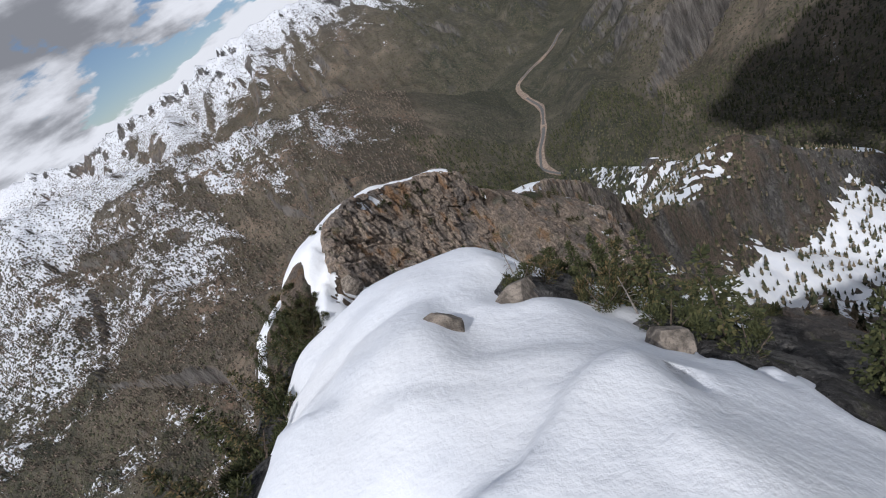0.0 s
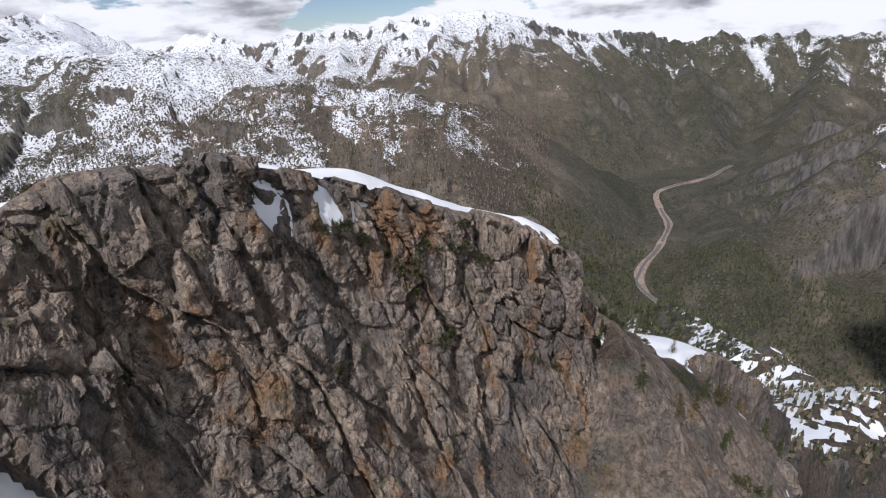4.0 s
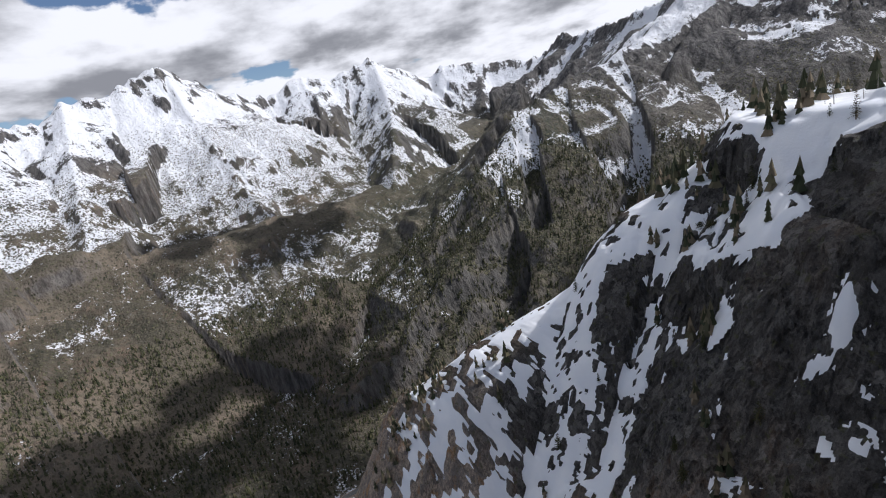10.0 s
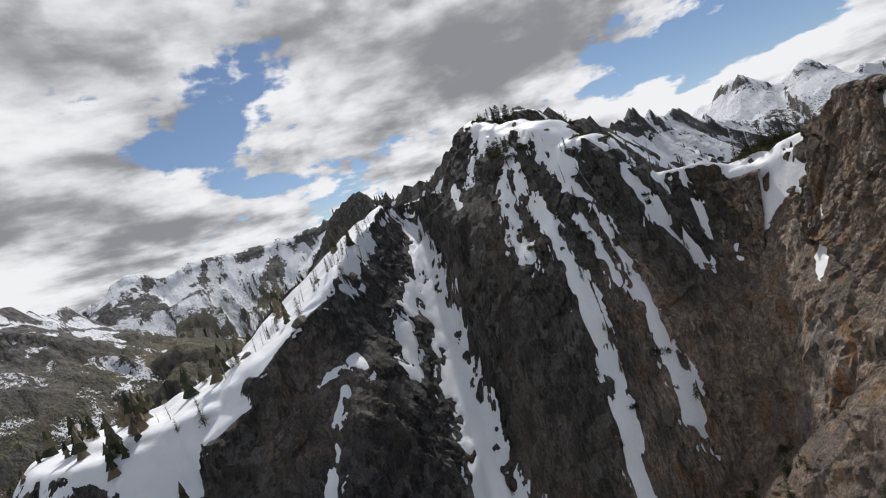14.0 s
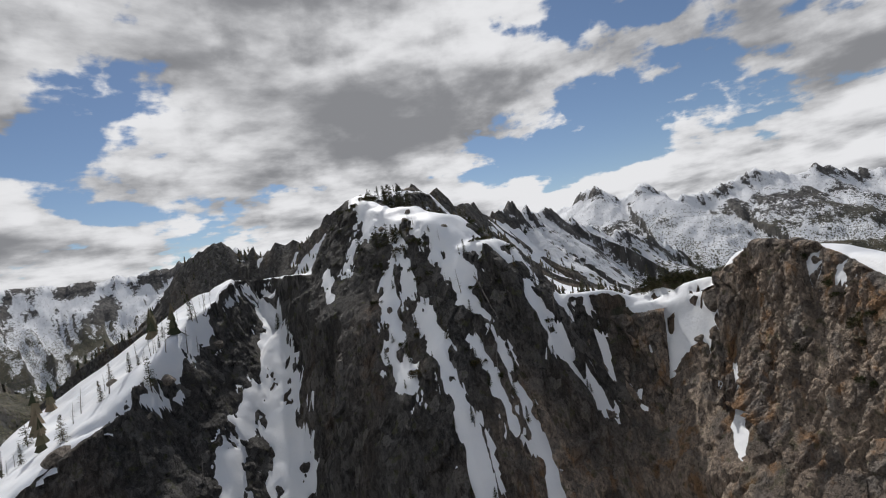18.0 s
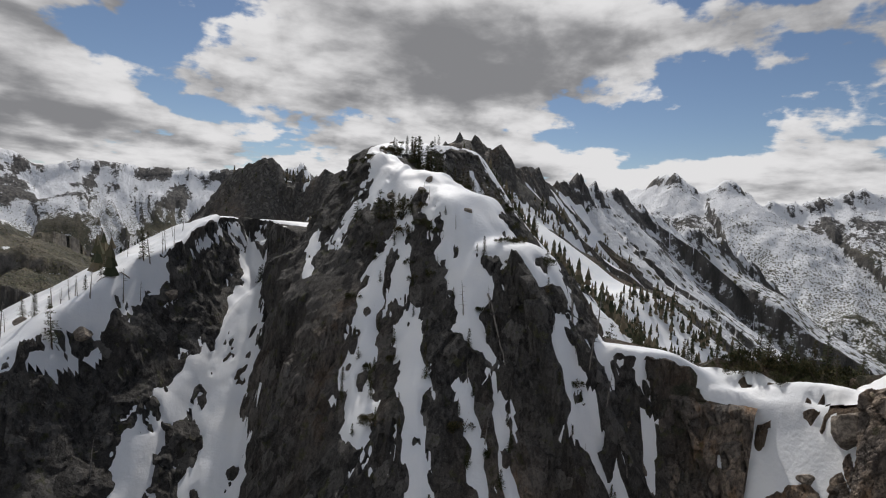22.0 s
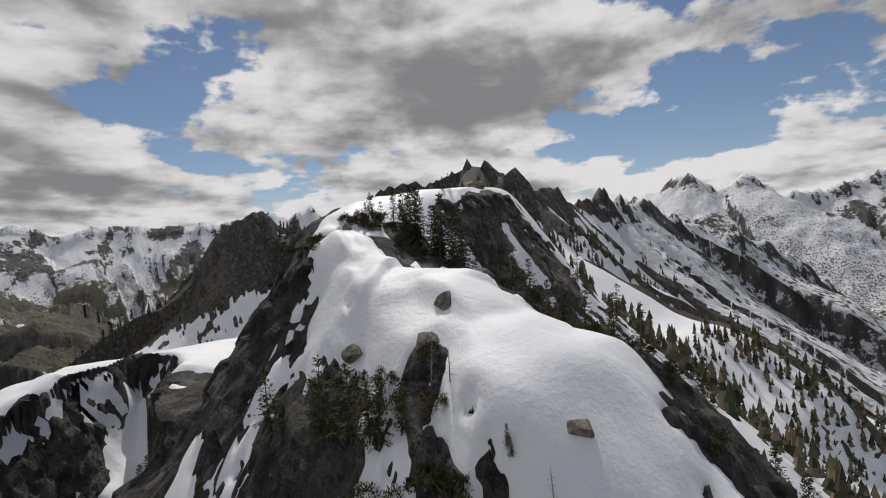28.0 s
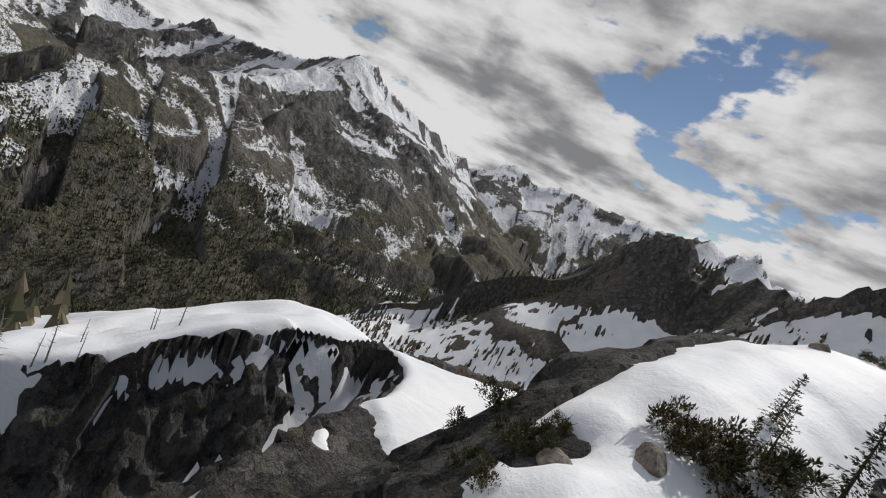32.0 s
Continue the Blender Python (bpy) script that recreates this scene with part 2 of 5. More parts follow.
def land_material():
    """Far land: snow, rock, brown slopes and dark forest, by the snow, wood and height of the ground."""
    m = Nodes("mountain land")
    mid = m.noise(m.pos, 0.012, 6, 0.66)
    small = m.noise(m.pos, 0.05, 5, 0.7)
    speck = m.noise(m.pos, 0.16, 4, 0.75)
    flat = m.scaled(m.pos, (1, 1, 0.4))
    trees = m.voronoi(flat, 0.15)
    who = m.split(m.voronoi(flat, 0.15, "F1", "Color"))
    streak = m.noise(m.scaled(m.pos, (1, 1, 0.16)), 0.05, 6, 0.7)
    rock = m.mix(m.ramp(streak, 0.36, 0.66), (0.045, 0.044, 0.045), (0.17, 0.16, 0.15))
    brown = m.mix(m.ramp(mid, 0.40, 0.64), (0.12, 0.092, 0.070), (0.27, 0.182, 0.132))
    brown = m.mix(m.ramp(small, 0.46, 0.62), brown, (0.125, 0.112, 0.080))
    green = m.mix(m.ramp(mid, 0.42, 0.62), (0.055, 0.058, 0.042), (0.135, 0.118, 0.084))
    green = m.mix(m.ramp(small, 0.50, 0.66), green, (0.155, 0.13, 0.096))
    litter = m.mix(m.attr("burnt"), green, brown)
    # brush and dark firs down the gullies, dry grass and stones on the ribs between
    litter = m.mix(m.ramp(m.attr("cut"), 0.50, 0.86, 0.0, 0.8), litter, m.mix(small, (0.028, 0.032, 0.020), (0.075, 0.072, 0.046)))
    litter = m.mix(m.math("MULTIPLY", m.ramp(m.attr("cut"), 0.40, 0.15, 0.0, 0.65), m.ramp(m.attr("burnt"), 0.0, 0.5, 0.3, 1.0)), litter, m.mix(small, (0.16, 0.13, 0.096), (0.34, 0.275, 0.205)))
    litter = m.mix(m.math("MULTIPLY", m.ramp(m.attr("wooded"), 0.3, 0.95), 0.45), litter, (0.040, 0.040, 0.028))
    ground = m.mix(m.math("MAXIMUM", m.attr("high"), m.math("MULTIPLY", m.attr("cliff"), 0.8)), litter, rock)
    drift = m.math("ADD", m.math("MULTIPLY", m.math("SUBTRACT", mid, 0.5), 1.2), m.math("MULTIPLY", m.math("SUBTRACT", streak, 0.5), 1.0))
    drift = m.math("ADD", drift, m.math("ADD", m.math("MULTIPLY", m.math("SUBTRACT", small, 0.5), 1.0), m.math("MULTIPLY", m.math("SUBTRACT", speck, 0.5), 1.1)))
    snow = m.math("ADD", m.attr("snowy"), drift)
    ground = m.mix(m.ramp(snow, -0.02, 0.10), ground, m.mix(small, (0.74, 0.76, 0.80), (0.84, 0.85, 0.87)))
    # single trees, thinning out with height
    crowns = m.math("MULTIPLY", m.ramp(m.math("ADD", trees, m.math("MULTIPLY", m.math("SUBTRACT", speck, 0.5), 0.5)), 0.36, 0.54, 1.0, 0.0), m.ramp(m.math("SUBTRACT", m.attr("wooded"), who[0]), -0.08, 0.04))
    crown = m.mix(who[1], (0.030, 0.036, 0.021), (0.150, 0.138, 0.082))
    crown = m.mix(m.math("MULTIPLY", m.attr("burnt"), m.ramp(small, 0.42, 0.60)), crown, (0.14, 0.115, 0.094))
    c = m.mix(crowns, ground, crown)
    h = m.math("ADD", m.math("ADD", m.math("MULTIPLY", streak, 14.0), m.math("MULTIPLY", mid, 16.0)), m.math("MULTIPLY", crowns, 2.5))
    m.bump(h, 1.0, 1.0)
    return m.done(c, 0.9)


ROCK, SNOW, LAND = rock_material(), snow_material(), land_material()

# ---------------------------------------------------------------- terrain: noise and ridges
def hash01(ix, iy, iz, seed):
    h = (ix.astype(np.int64) * 374761393 + iy.astype(np.int64) * 668265263 + iz.astype(np.int64) * 2147483647 + seed * 974634777) & 0xFFFFFFFF
    h = ((h ^ (h >> 13)) * 1274126177) & 0xFFFFFFFF
    h = ((h ^ (h >> 16)) * 2246822519) & 0xFFFFFFFF
    return ((h ^ (h >> 15)) & 0xFFFFFF) / float(0xFFFFFF)


def vnoise(x, y, seed=0):
    """Smooth noise over the plane, -1 to 1."""
    ix, iy = np.floor(x), np.floor(y)
    fx, fy = x - ix, y - iy
    fx, fy = fx * fx * fx * (fx * (fx * 6 - 15) + 10), fy * fy * fy * (fy * (fy * 6 - 15) + 10)
    o = np.zeros_like(ix)
    a, b = hash01(ix, iy, o, seed), hash01(ix + 1, iy, o, seed)
    c, d = hash01(ix, iy + 1, o, seed), hash01(ix + 1, iy + 1, o, seed)
    return ((a + (b - a) * fx) * (1 - fy) + (c + (d - c) * fx) * fy) * 2 - 1


def vnoise3(x, y, z, seed=0):
    """Smooth noise in space, -1 to 1."""
    iz = np.floor(z)
    fz = z - iz
    fz = fz * fz * (3 - 2 * fz)
    out = 0
    for k in (0, 1):
        ix, iy = np.floor(x), np.floor(y)
        fx, fy = x - ix, y - iy
        fx, fy = fx * fx * (3 - 2 * fx), fy * fy * (3 - 2 * fy)
        a, b = hash01(ix, iy, iz + k, seed), hash01(ix + 1, iy, iz + k, seed)
        c, d = hash01(ix, iy + 1, iz + k, seed), hash01(ix + 1, iy + 1, iz + k, seed)
        v = (a + (b - a) * fx) * (1 - fy) + (c + (d - c) * fx) * fy
        out = out + v * (fz if k else 1 - fz)
    return out * 2 - 1


def fbm(x, y, octaves=4, seed=0, gain=0.5):
    out, amp = 0, 1.0
    for o in range(octaves):
        out = out + amp * vnoise(x * 2 ** o + 17.3 * o, y * 2 ** o - 9.1 * o, seed + o)
        amp *= gain
    return out


def ridged(x, y, octaves=4, seed=0, gain=0.5):
    out, amp = 0, 1.0
    for o in range(octaves):
        out = out + amp * (1 - 2 * np.abs(vnoise(x * 2 ** o + 5.7 * o, y * 2 ** o + 3.9 * o, seed + o)))
        amp *= gain
    return out


def smooth(a, b, x):
    t = np.clip((x - a) / (b - a), 0, 1)
    return t * t * (3 - 2 * t)


def table(rows, d):
    """Drop against distance, going on at the last slope."""
    ds, hs = zip(*rows)
    last = (hs[-1] - hs[-2]) / (ds[-1] - ds[-2])
    return np.where(d > ds[-1], hs[-1] + (d - ds[-1]) * last, np.interp(d, ds, hs))


def ridge(X, Y, pts, left, right, flute=0.0, wave=100.0, jag=0.0, jagwave=40.0, seed=0, near=0.0, carved=False):
    """A mountain ridge: a crest through pts (x, y, z), whose sides drop by the tables left and right of the way along it;
    flute: spurs and gullies down its sides, sharper where carved; jag: how far its crest goes up and down."""
    best = np.full(X.shape, -1e5)
    S, D, Z, A = (np.zeros(X.shape) for _ in range(4))
    s0 = 0.0
    for (x0, y0, z0), (x1, y1, z1) in zip(pts, pts[1:]):
        dx, dy = x1 - x0, y1 - y0
        n = math.hypot(dx, dy)
        t = np.clip(((X - x0) * dx + (Y - y0) * dy) / (n * n), 0, 1)
        px, py = X - x0 - t * dx, Y - y0 - t * dy
        d = np.hypot(px, py)
        left_side = dx * py - dy * px > 0
        z = z0 + (z1 - z0) * t
        drop = np.where(left_side, table(left, d), table(right, d))
        up = z - drop > best
        best = np.where(up, z - drop, best)
        S, D, Z = np.where(up, s0 + t * n, S), np.where(up, d, D), np.where(up, z, Z)
        A = np.where(up, np.where(left_side, 7.0, 0.0), A)
        s0 += n
    global STRIPE, GULLY, LINES
    GULLY, LINES = np.zeros(X.shape), np.zeros(X.shape)
    if flute:
        f = fbm((S + 30 * A) / wave, D / (wave * 5) + A, 4, seed)
        if carved:
            bent = S + 30 * A + 0.35 * wave * vnoise(S / (2 * wave), D / (1.6 * wave), seed + 5)
            f = 0.75 * f - 0.55 * ridged(bent / (1.5 * wave), D / (wave * 7), 3, seed + 6) - 0.38 * ridged(bent / (0.36 * wave), D / (wave * 3), 2, seed + 8)
            LINES = fbm(bent / 34, D / 330, 3, seed + 11)
        GULLY = f * smooth(near, near + wave * 0.6, D)
        best = best - np.minimum(Z - best, 2.2 * wave) * flute * GULLY
    STRIPE = S + np.where(A > 3, 500.0, 0.0)
    if jag:
        best = best + jag * ridged(S / jagwave, 0 * S + seed, 4, seed + 40) * np.exp(-D / jagwave)
    return best


def along(X, Y, pts):
    """Distance to the line through pts (x, y, value ...), and the values there."""
    dist = np.full(X.shape, 1e9)
    vals = [np.zeros(X.shape) for _ in pts[0][2:]]
    for p, q in zip(pts, pts[1:]):
        dx, dy = q[0] - p[0], q[1] - p[1]
        t = np.clip(((X - p[0]) * dx + (Y - p[1]) * dy) / (dx * dx + dy * dy), 0, 1)
        d = np.hypot(X - p[0] - t * dx, Y - p[1] - t * dy)
        closer = d < dist
        dist = np.where(closer, d, dist)
        for k in range(len(vals)):
            vals[k] = np.where(closer, p[2 + k] + (q[2 + k] - p[2 + k]) * t, vals[k])
    return dist, vals


def cells(x, y, z, seed=0):
    """A random number for each cell of a broken, blocky lattice in space."""
    ix, iy, iz = np.floor(x), np.floor(y), np.floor(z)
    best, value = np.full(x.shape, 1e9), np.zeros(x.shape)
    for a in (-1, 0, 1):
        for b in (-1, 0, 1):
            for c in (-1, 0, 1):
                jx, jy, jz = ix + a, iy + b, iz + c
                d = (jx + hash01(jx, jy, jz, seed) - x) ** 2 + (jy + hash01(jx, jy, jz, seed + 1) - y) ** 2 + (jz + hash01(jx, jy, jz, seed + 2) - z) ** 2
                near = d < best
                best = np.where(near, d, best)
                value = np.where(near, hash01(jx, jy, jz, seed + 3), value)
    return value


STRIPE = GULLY = LINES = None

# the near ridge: from the needles over the snow dome and the saddle to the orange knob, and down to the towers
SOUTHCREST = [(-232, -269, 62), (-190, -228, 42), (-120, -140, 25), (-72, -76, 15), (-56, -58, 15.8), (-44, -50, 14.8), (-30, -46, 13.6), (-19, -42.5, 12), (-12, -37, 10.6), (-5.5, -28, 8.6), (-1, -19, 5.4)]
CREST = [(-1, -19, 5.2), (-0.5, -8, 1.5), (0, 0, -1.5), (-1, 10, -3.1), (1, 19, -4.8), (0.5, 25, -9.5)]
SADDLE = [(2, 27, -17.5), (-5, 35, -26), (-13, 44, -30), (-17, 54, -30), (-16, 62, -26)]
KNOB = [(-17, 54, -30), (-15.5, 63, -24.9), (-13, 71, -19.6), (-7.8, 77.6, -19.8), (-4, 81.7, -21.2), (1, 86.1, -24.3), (5.3, 89.2, -26.9), (9.5, 91.7, -28.7), (12.5, 93.2, -30.1), (16.2, 94.7, -33), (19, 96, -35)]
NORTH = [(22, 98, -42), (33, 105, -55), (62, 135, -92), (115, 175, -150), (172, 208, -188), (205, 262, -208), (257, 283, -213), (300, 400, -300),
         (290, 610, -334), (380, 850, -470), (460, 1120, -640)]
SPUR = [(24.5, -58, -12.5), (27, -56, -10.6), (45, -48, -18.2), (56, -46, -26), (67, -45, -34), (80, -43, -41.5), (94, -42, -45), (107, -43, -47.7)]
SPUR_END = [(107, -43, -47.5), (119, -28, -58), (138, -19, -61.5), (153, -13, -71), (179, -2, -104), (205, 28, -122), (233, 50, -145), (248, 62, -200), (290, 100, -330), (350, 150, -480), (420, 200, -600)]
CHUTE = [(18, -54, -16, 2.4), (18.7, -49, -17, 3.4), (25, -36, -28, 3.6), (28, -28, -35, 3.2), (36, -10, -53, 4.4), (44, 6, -68, 4.2), (50, 20, -81, 5.5), (60, 45, -104, 8), (80, 92, -150, 12), (130, 150, -235, 16), (230, 190, -360, 22), (360, 230, -490, 26), (560, 250, -640, 30)]
CRAG = [(-232, -269, 62), (-180, -340, 30), (-120, -392, 24), (-89, -402, 37), (-62, -420, 14), (0, -470, -80), (100, -560, -230), (250, -700, -450), (330, -800, -600)]
WESTCRAG = [(-232, -269, 62), (-300, -282, 38), (-359, -292, 38), (-400, -300, 26), (-451, -302, 41), (-500, -300, 38), (-554, -286, 18), (-605, -273, -6), (-677, -257, -20),
            (-750, -233, -43), (-900, -200, -120), (-1150, -120, -280)]
EAST_SIDE = [(0, 0), (4, 1.2), (9, 6.5), (18, 16.5), (25, 23), (32, 33), (38, 46), (46, 68), (60, 96), (100, 148), (200, 245), (500, 480)]
SOUTH_EAST = [(0, 0), (4, 0.6), (7, 3.2), (12, 12), (20, 25), (32, 44), (60, 88), (150, 190), (400, 420)]
SOUTH_WEST = [(0, 0), (4, 0.5), (7, 2.2), (11, 8), (20, 20), (40, 44), (80, 80), (150, 132), (300, 232), (600, 390)]
WEST_SIDE = [(0, 0), (7, 0.8), (11, 2.6), (17, 9), (24, 20), (36, 39), (60, 74), (150, 170), (300, 285), (600, 450)]
KNOB_FACE = [(0, 0), (0.8, 0.5), (2.2, 4.5), (5, 13), (9, 21), (17, 30), (24, 46), (34, 72), (60, 120), (150, 220), (400, 450)]
KNOB_BACK = [(0, 0), (6, 1), (12, 4.5), (18, 11), (28, 26), (50, 52), (150, 140), (300, 260), (600, 440)]
SHELF = [(22, -54, -12.5), (27, -47, -13.5), (41, -32, -22), (51.4, -22, -29), (58, -15, -33), (62, -10.6, -35.4), (73, -8, -36.8), (88, -5, -44), (104, -6, -49), (118, -10, -58)]
SHELF_FACE = [(0, 0), (1.5, 3), (4, 9.5), (8, 13), (20, 24), (27, 42), (50, 84), (200, 240)]
SPUR_FACE = [(0, 0), (17, 1), (31, 1.8), (35, 7), (40, 15), (50, 21), (60, 28), (68, 44), (90, 90), (200, 225), (400, 430)]
SADDLE_BACK = [(0, 0), (5, 0.3), (12, 0.5), (18, 3), (24, 10), (34, 24), (60, 52), (150, 130), (600, 430)]
SADDLE_FACE = [(0, 0), (0.8, 0.6), (2.5, 5), (6, 12), (12, 20), (19, 29), (28, 50), (40, 80), (100, 160), (400, 440)]
SPUR_TAIL = [(0, 0), (8, 4), (18, 15), (32, 42), (60, 92), (120, 178), (300, 370)]
TOWERS = [(0, 0), (14, 5), (34, 20), (60, 48), (150, 130), (400, 310), (800, 560)]
TOWER_FOOT = [(0, 0), (6, 3), (16, 13), (34, 36), (60, 70), (150, 168), (400, 390)]
SPUR_BACK = [(0, 0), (10, 3), (30, 16), (80, 62), (200, 180), (500, 480)]
STEEP = [(0, 0), (6, 6), (25, 30), (60, 62), (150, 130), (400, 310), (800, 560)]


NEEDLES = [(-140, -322, 22), (-168, -308, 50), (-195, -294, 50), (-219, -275, 55), (-226, -270, 66), (-231, -266, 58), (-238, -260, 68), (-246, -252, 50),
           (-254, -244, 59), (-266, -232, 37), (-285, -236, 33), (-330, -280, 30)]
BANK = [(-19, 36, -31), (-22, 42, -28.5), (-23, 50, -26.5), (-22.5, 57, -25.8), (-20, 63, -25.5)]
BANK_SIDE = [(0, 0), (2.5, 0.8), (5, 3.5), (12, 14), (30, 40), (100, 130), (400, 420)]
NEEDLE_SIDE = [(0, 0), (3, 4), (8, 20), (25, 44), (60, 78), (150, 150), (400, 330)]


def side_of(X, Y, line):
    """Distance to a line of (x, y, z), its height there, and whether a place lies left of it."""
    near, z, left = np.full(X.shape, 1e9), np.zeros(X.shape), np.zeros(X.shape, bool)
    for (x0, y0, z0), (x1, y1, z1) in zip(line, line[1:]):
        t = np.clip(((X - x0) * (x1 - x0) + (Y - y0) * (y1 - y0)) / ((x1 - x0) ** 2 + (y1 - y0) ** 2), 0, 1)
        e = np.hypot(X - x0 - t * (x1 - x0), Y - y0 - t * (y1 - y0))
        up = e < near
        left = np.where(up, (x1 - x0) * (Y - y0) - (y1 - y0) * (X - x0) > 0, left)
        z, near = np.where(up, z0 + (z1 - z0) * t, z), np.minimum(near, e)
    return near, z, left


def near_height(X, Y, stripes=False):
    """The ridges within half a kilometre; stripes: also the way along the ridge that each place belongs to."""
    beyond = np.maximum(0, (X - 17.5) * 0.87 + (Y - 95) * 0.5)
    parts = [(SOUTHCREST, SOUTH_WEST, SOUTH_EAST, 0.15, 14, 0, 40, 2, 6, -1.2 * np.maximum(0, X - 14)),
             (CREST, WEST_SIDE, EAST_SIDE, 0.17, 15, 0, 40, 3, 9, -0.6 * np.maximum(0, Y - 25) - 0.76 * np.clip(Y - 10.2 + 1.0 * vnoise(X / 4, Y / 4, 27), 0, 8)),
             (SADDLE, SADDLE_BACK, SADDLE_FACE, 0.12, 14, 0, 40, 4, 9, 0),
             (KNOB, KNOB_BACK, KNOB_FACE, 0.06, 12, 0, 40, 5, 4, -1.4 * beyond),
             (NORTH[:4], TOWERS, TOWER_FOOT, 0.2, 30, 1, 18, 8, 8, 0), (NORTH[3:], TOWERS, TOWERS, 0.2, 45, 3, 18, 7, 20, 0),
             (SPUR, SPUR_FACE, SPUR_BACK, 0.12, 18, 0, 40, 9, 30, 0),
             (SPUR_END, SPUR_TAIL, SPUR_TAIL, 0.18, 18, 0, 40, 10, 12, 0),
             (CRAG, STEEP, STEEP, 0.3, 30, 5, 22, 11, 4, 0),
             (BANK, BANK_SIDE, BANK_SIDE, 0.1, 10, 0.5, 6, 14, 3, 0),
             (NEEDLES, NEEDLE_SIDE, NEEDLE_SIDE, 0.25, 24, 3, 7, 12, 3, 0),
             (WESTCRAG, STEEP, STEEP, 0.3, 40, 9, 30, 13, 4, 0)]
    h, along_ridge = np.full(X.shape, -1e5), np.zeros(X.shape)
    for k, (pts, left, right, flute, wave, jag, jagwave, seed, near, extra) in enumerate(parts):
        one = ridge(X, Y, pts, left, right, flute, wave, jag, jagwave, seed, near) + extra
        if pts is SPUR:
            away, edge, before = side_of(X + 1.5 * vnoise(X / 7, Y / 7, 24), Y + 1.5 * vnoise(X / 7, Y / 7, 25), SHELF)
            one = np.minimum(one, np.interp(X, [27, 45, 56, 67, 80, 94, 107], [-10.6, -18.2, -25, -32, -38.5, -44.5, -47.7]) + 0.9 * fbm(X / 7, Y / 7, 3, 26))
            one = np.where(before & (X > 18), np.minimum(one, edge - table(SHELF_FACE, away)), one)
        along_ridge = np.where(one > h, STRIPE + 1000 * k, along_ridge)
        h = np.maximum(h, one)
    h = h - 2.6 * np.exp(-((X - 7.5) ** 2 + (Y - 24.5) ** 2) / 18)
    d, (zc, w) = along(X + 1.6 * vnoise(X / 9, Y / 9, 23), Y, CHUTE)
    side = np.maximum(d - w, 0)
    spurward = smooth(-2, 6, X - np.interp(Y, [p[1] for p in CHUTE], [p[0] for p in CHUTE])) * smooth(-46, -30, Y)
    cut = zc + 0.08 * d + (side * (2.6 + 0.7 * fbm(X / 14, Y / 14, 3, 21)) + side * side * 0.1) * (1 - 0.68 * spurward)
    h = np.where(d < 70, np.minimum(h, np.maximum(cut, h - 45 * smooth(66, 30, d))), h)
    return (h, along_ridge) if stripes else h


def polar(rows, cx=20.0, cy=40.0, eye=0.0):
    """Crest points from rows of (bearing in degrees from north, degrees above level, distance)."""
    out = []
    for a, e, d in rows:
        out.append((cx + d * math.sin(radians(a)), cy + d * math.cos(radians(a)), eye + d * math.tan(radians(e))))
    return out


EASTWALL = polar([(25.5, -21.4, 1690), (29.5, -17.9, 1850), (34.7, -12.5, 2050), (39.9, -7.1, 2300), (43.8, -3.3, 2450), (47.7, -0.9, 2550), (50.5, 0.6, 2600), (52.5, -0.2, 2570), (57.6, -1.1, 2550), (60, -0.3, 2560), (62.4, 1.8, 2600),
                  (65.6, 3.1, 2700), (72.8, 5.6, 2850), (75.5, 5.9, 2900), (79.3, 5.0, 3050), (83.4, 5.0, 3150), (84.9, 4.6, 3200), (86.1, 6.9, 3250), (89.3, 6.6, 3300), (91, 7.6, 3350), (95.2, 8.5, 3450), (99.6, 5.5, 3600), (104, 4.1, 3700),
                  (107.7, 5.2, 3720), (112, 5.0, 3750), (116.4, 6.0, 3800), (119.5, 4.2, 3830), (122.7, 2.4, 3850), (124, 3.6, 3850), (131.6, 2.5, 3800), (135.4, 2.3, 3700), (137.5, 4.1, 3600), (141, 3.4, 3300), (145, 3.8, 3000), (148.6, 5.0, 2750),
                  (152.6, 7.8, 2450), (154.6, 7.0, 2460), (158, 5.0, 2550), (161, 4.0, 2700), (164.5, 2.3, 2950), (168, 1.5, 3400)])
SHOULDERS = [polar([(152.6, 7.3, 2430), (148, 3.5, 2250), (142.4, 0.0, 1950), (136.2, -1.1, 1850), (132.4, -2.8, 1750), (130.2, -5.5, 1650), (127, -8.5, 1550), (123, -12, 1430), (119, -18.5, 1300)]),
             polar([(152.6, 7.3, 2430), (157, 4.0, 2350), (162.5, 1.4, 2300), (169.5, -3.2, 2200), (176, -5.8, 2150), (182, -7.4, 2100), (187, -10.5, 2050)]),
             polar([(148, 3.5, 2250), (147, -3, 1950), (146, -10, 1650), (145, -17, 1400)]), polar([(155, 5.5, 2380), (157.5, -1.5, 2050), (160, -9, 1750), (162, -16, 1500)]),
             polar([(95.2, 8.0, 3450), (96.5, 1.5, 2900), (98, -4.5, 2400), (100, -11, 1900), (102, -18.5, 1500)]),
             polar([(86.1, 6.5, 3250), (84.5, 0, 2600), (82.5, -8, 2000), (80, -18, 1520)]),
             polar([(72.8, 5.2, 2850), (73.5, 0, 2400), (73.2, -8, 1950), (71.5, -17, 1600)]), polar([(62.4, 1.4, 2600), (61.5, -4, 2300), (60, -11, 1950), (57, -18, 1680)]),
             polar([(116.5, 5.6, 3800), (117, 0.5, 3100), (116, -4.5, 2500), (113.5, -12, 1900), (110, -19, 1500)])]
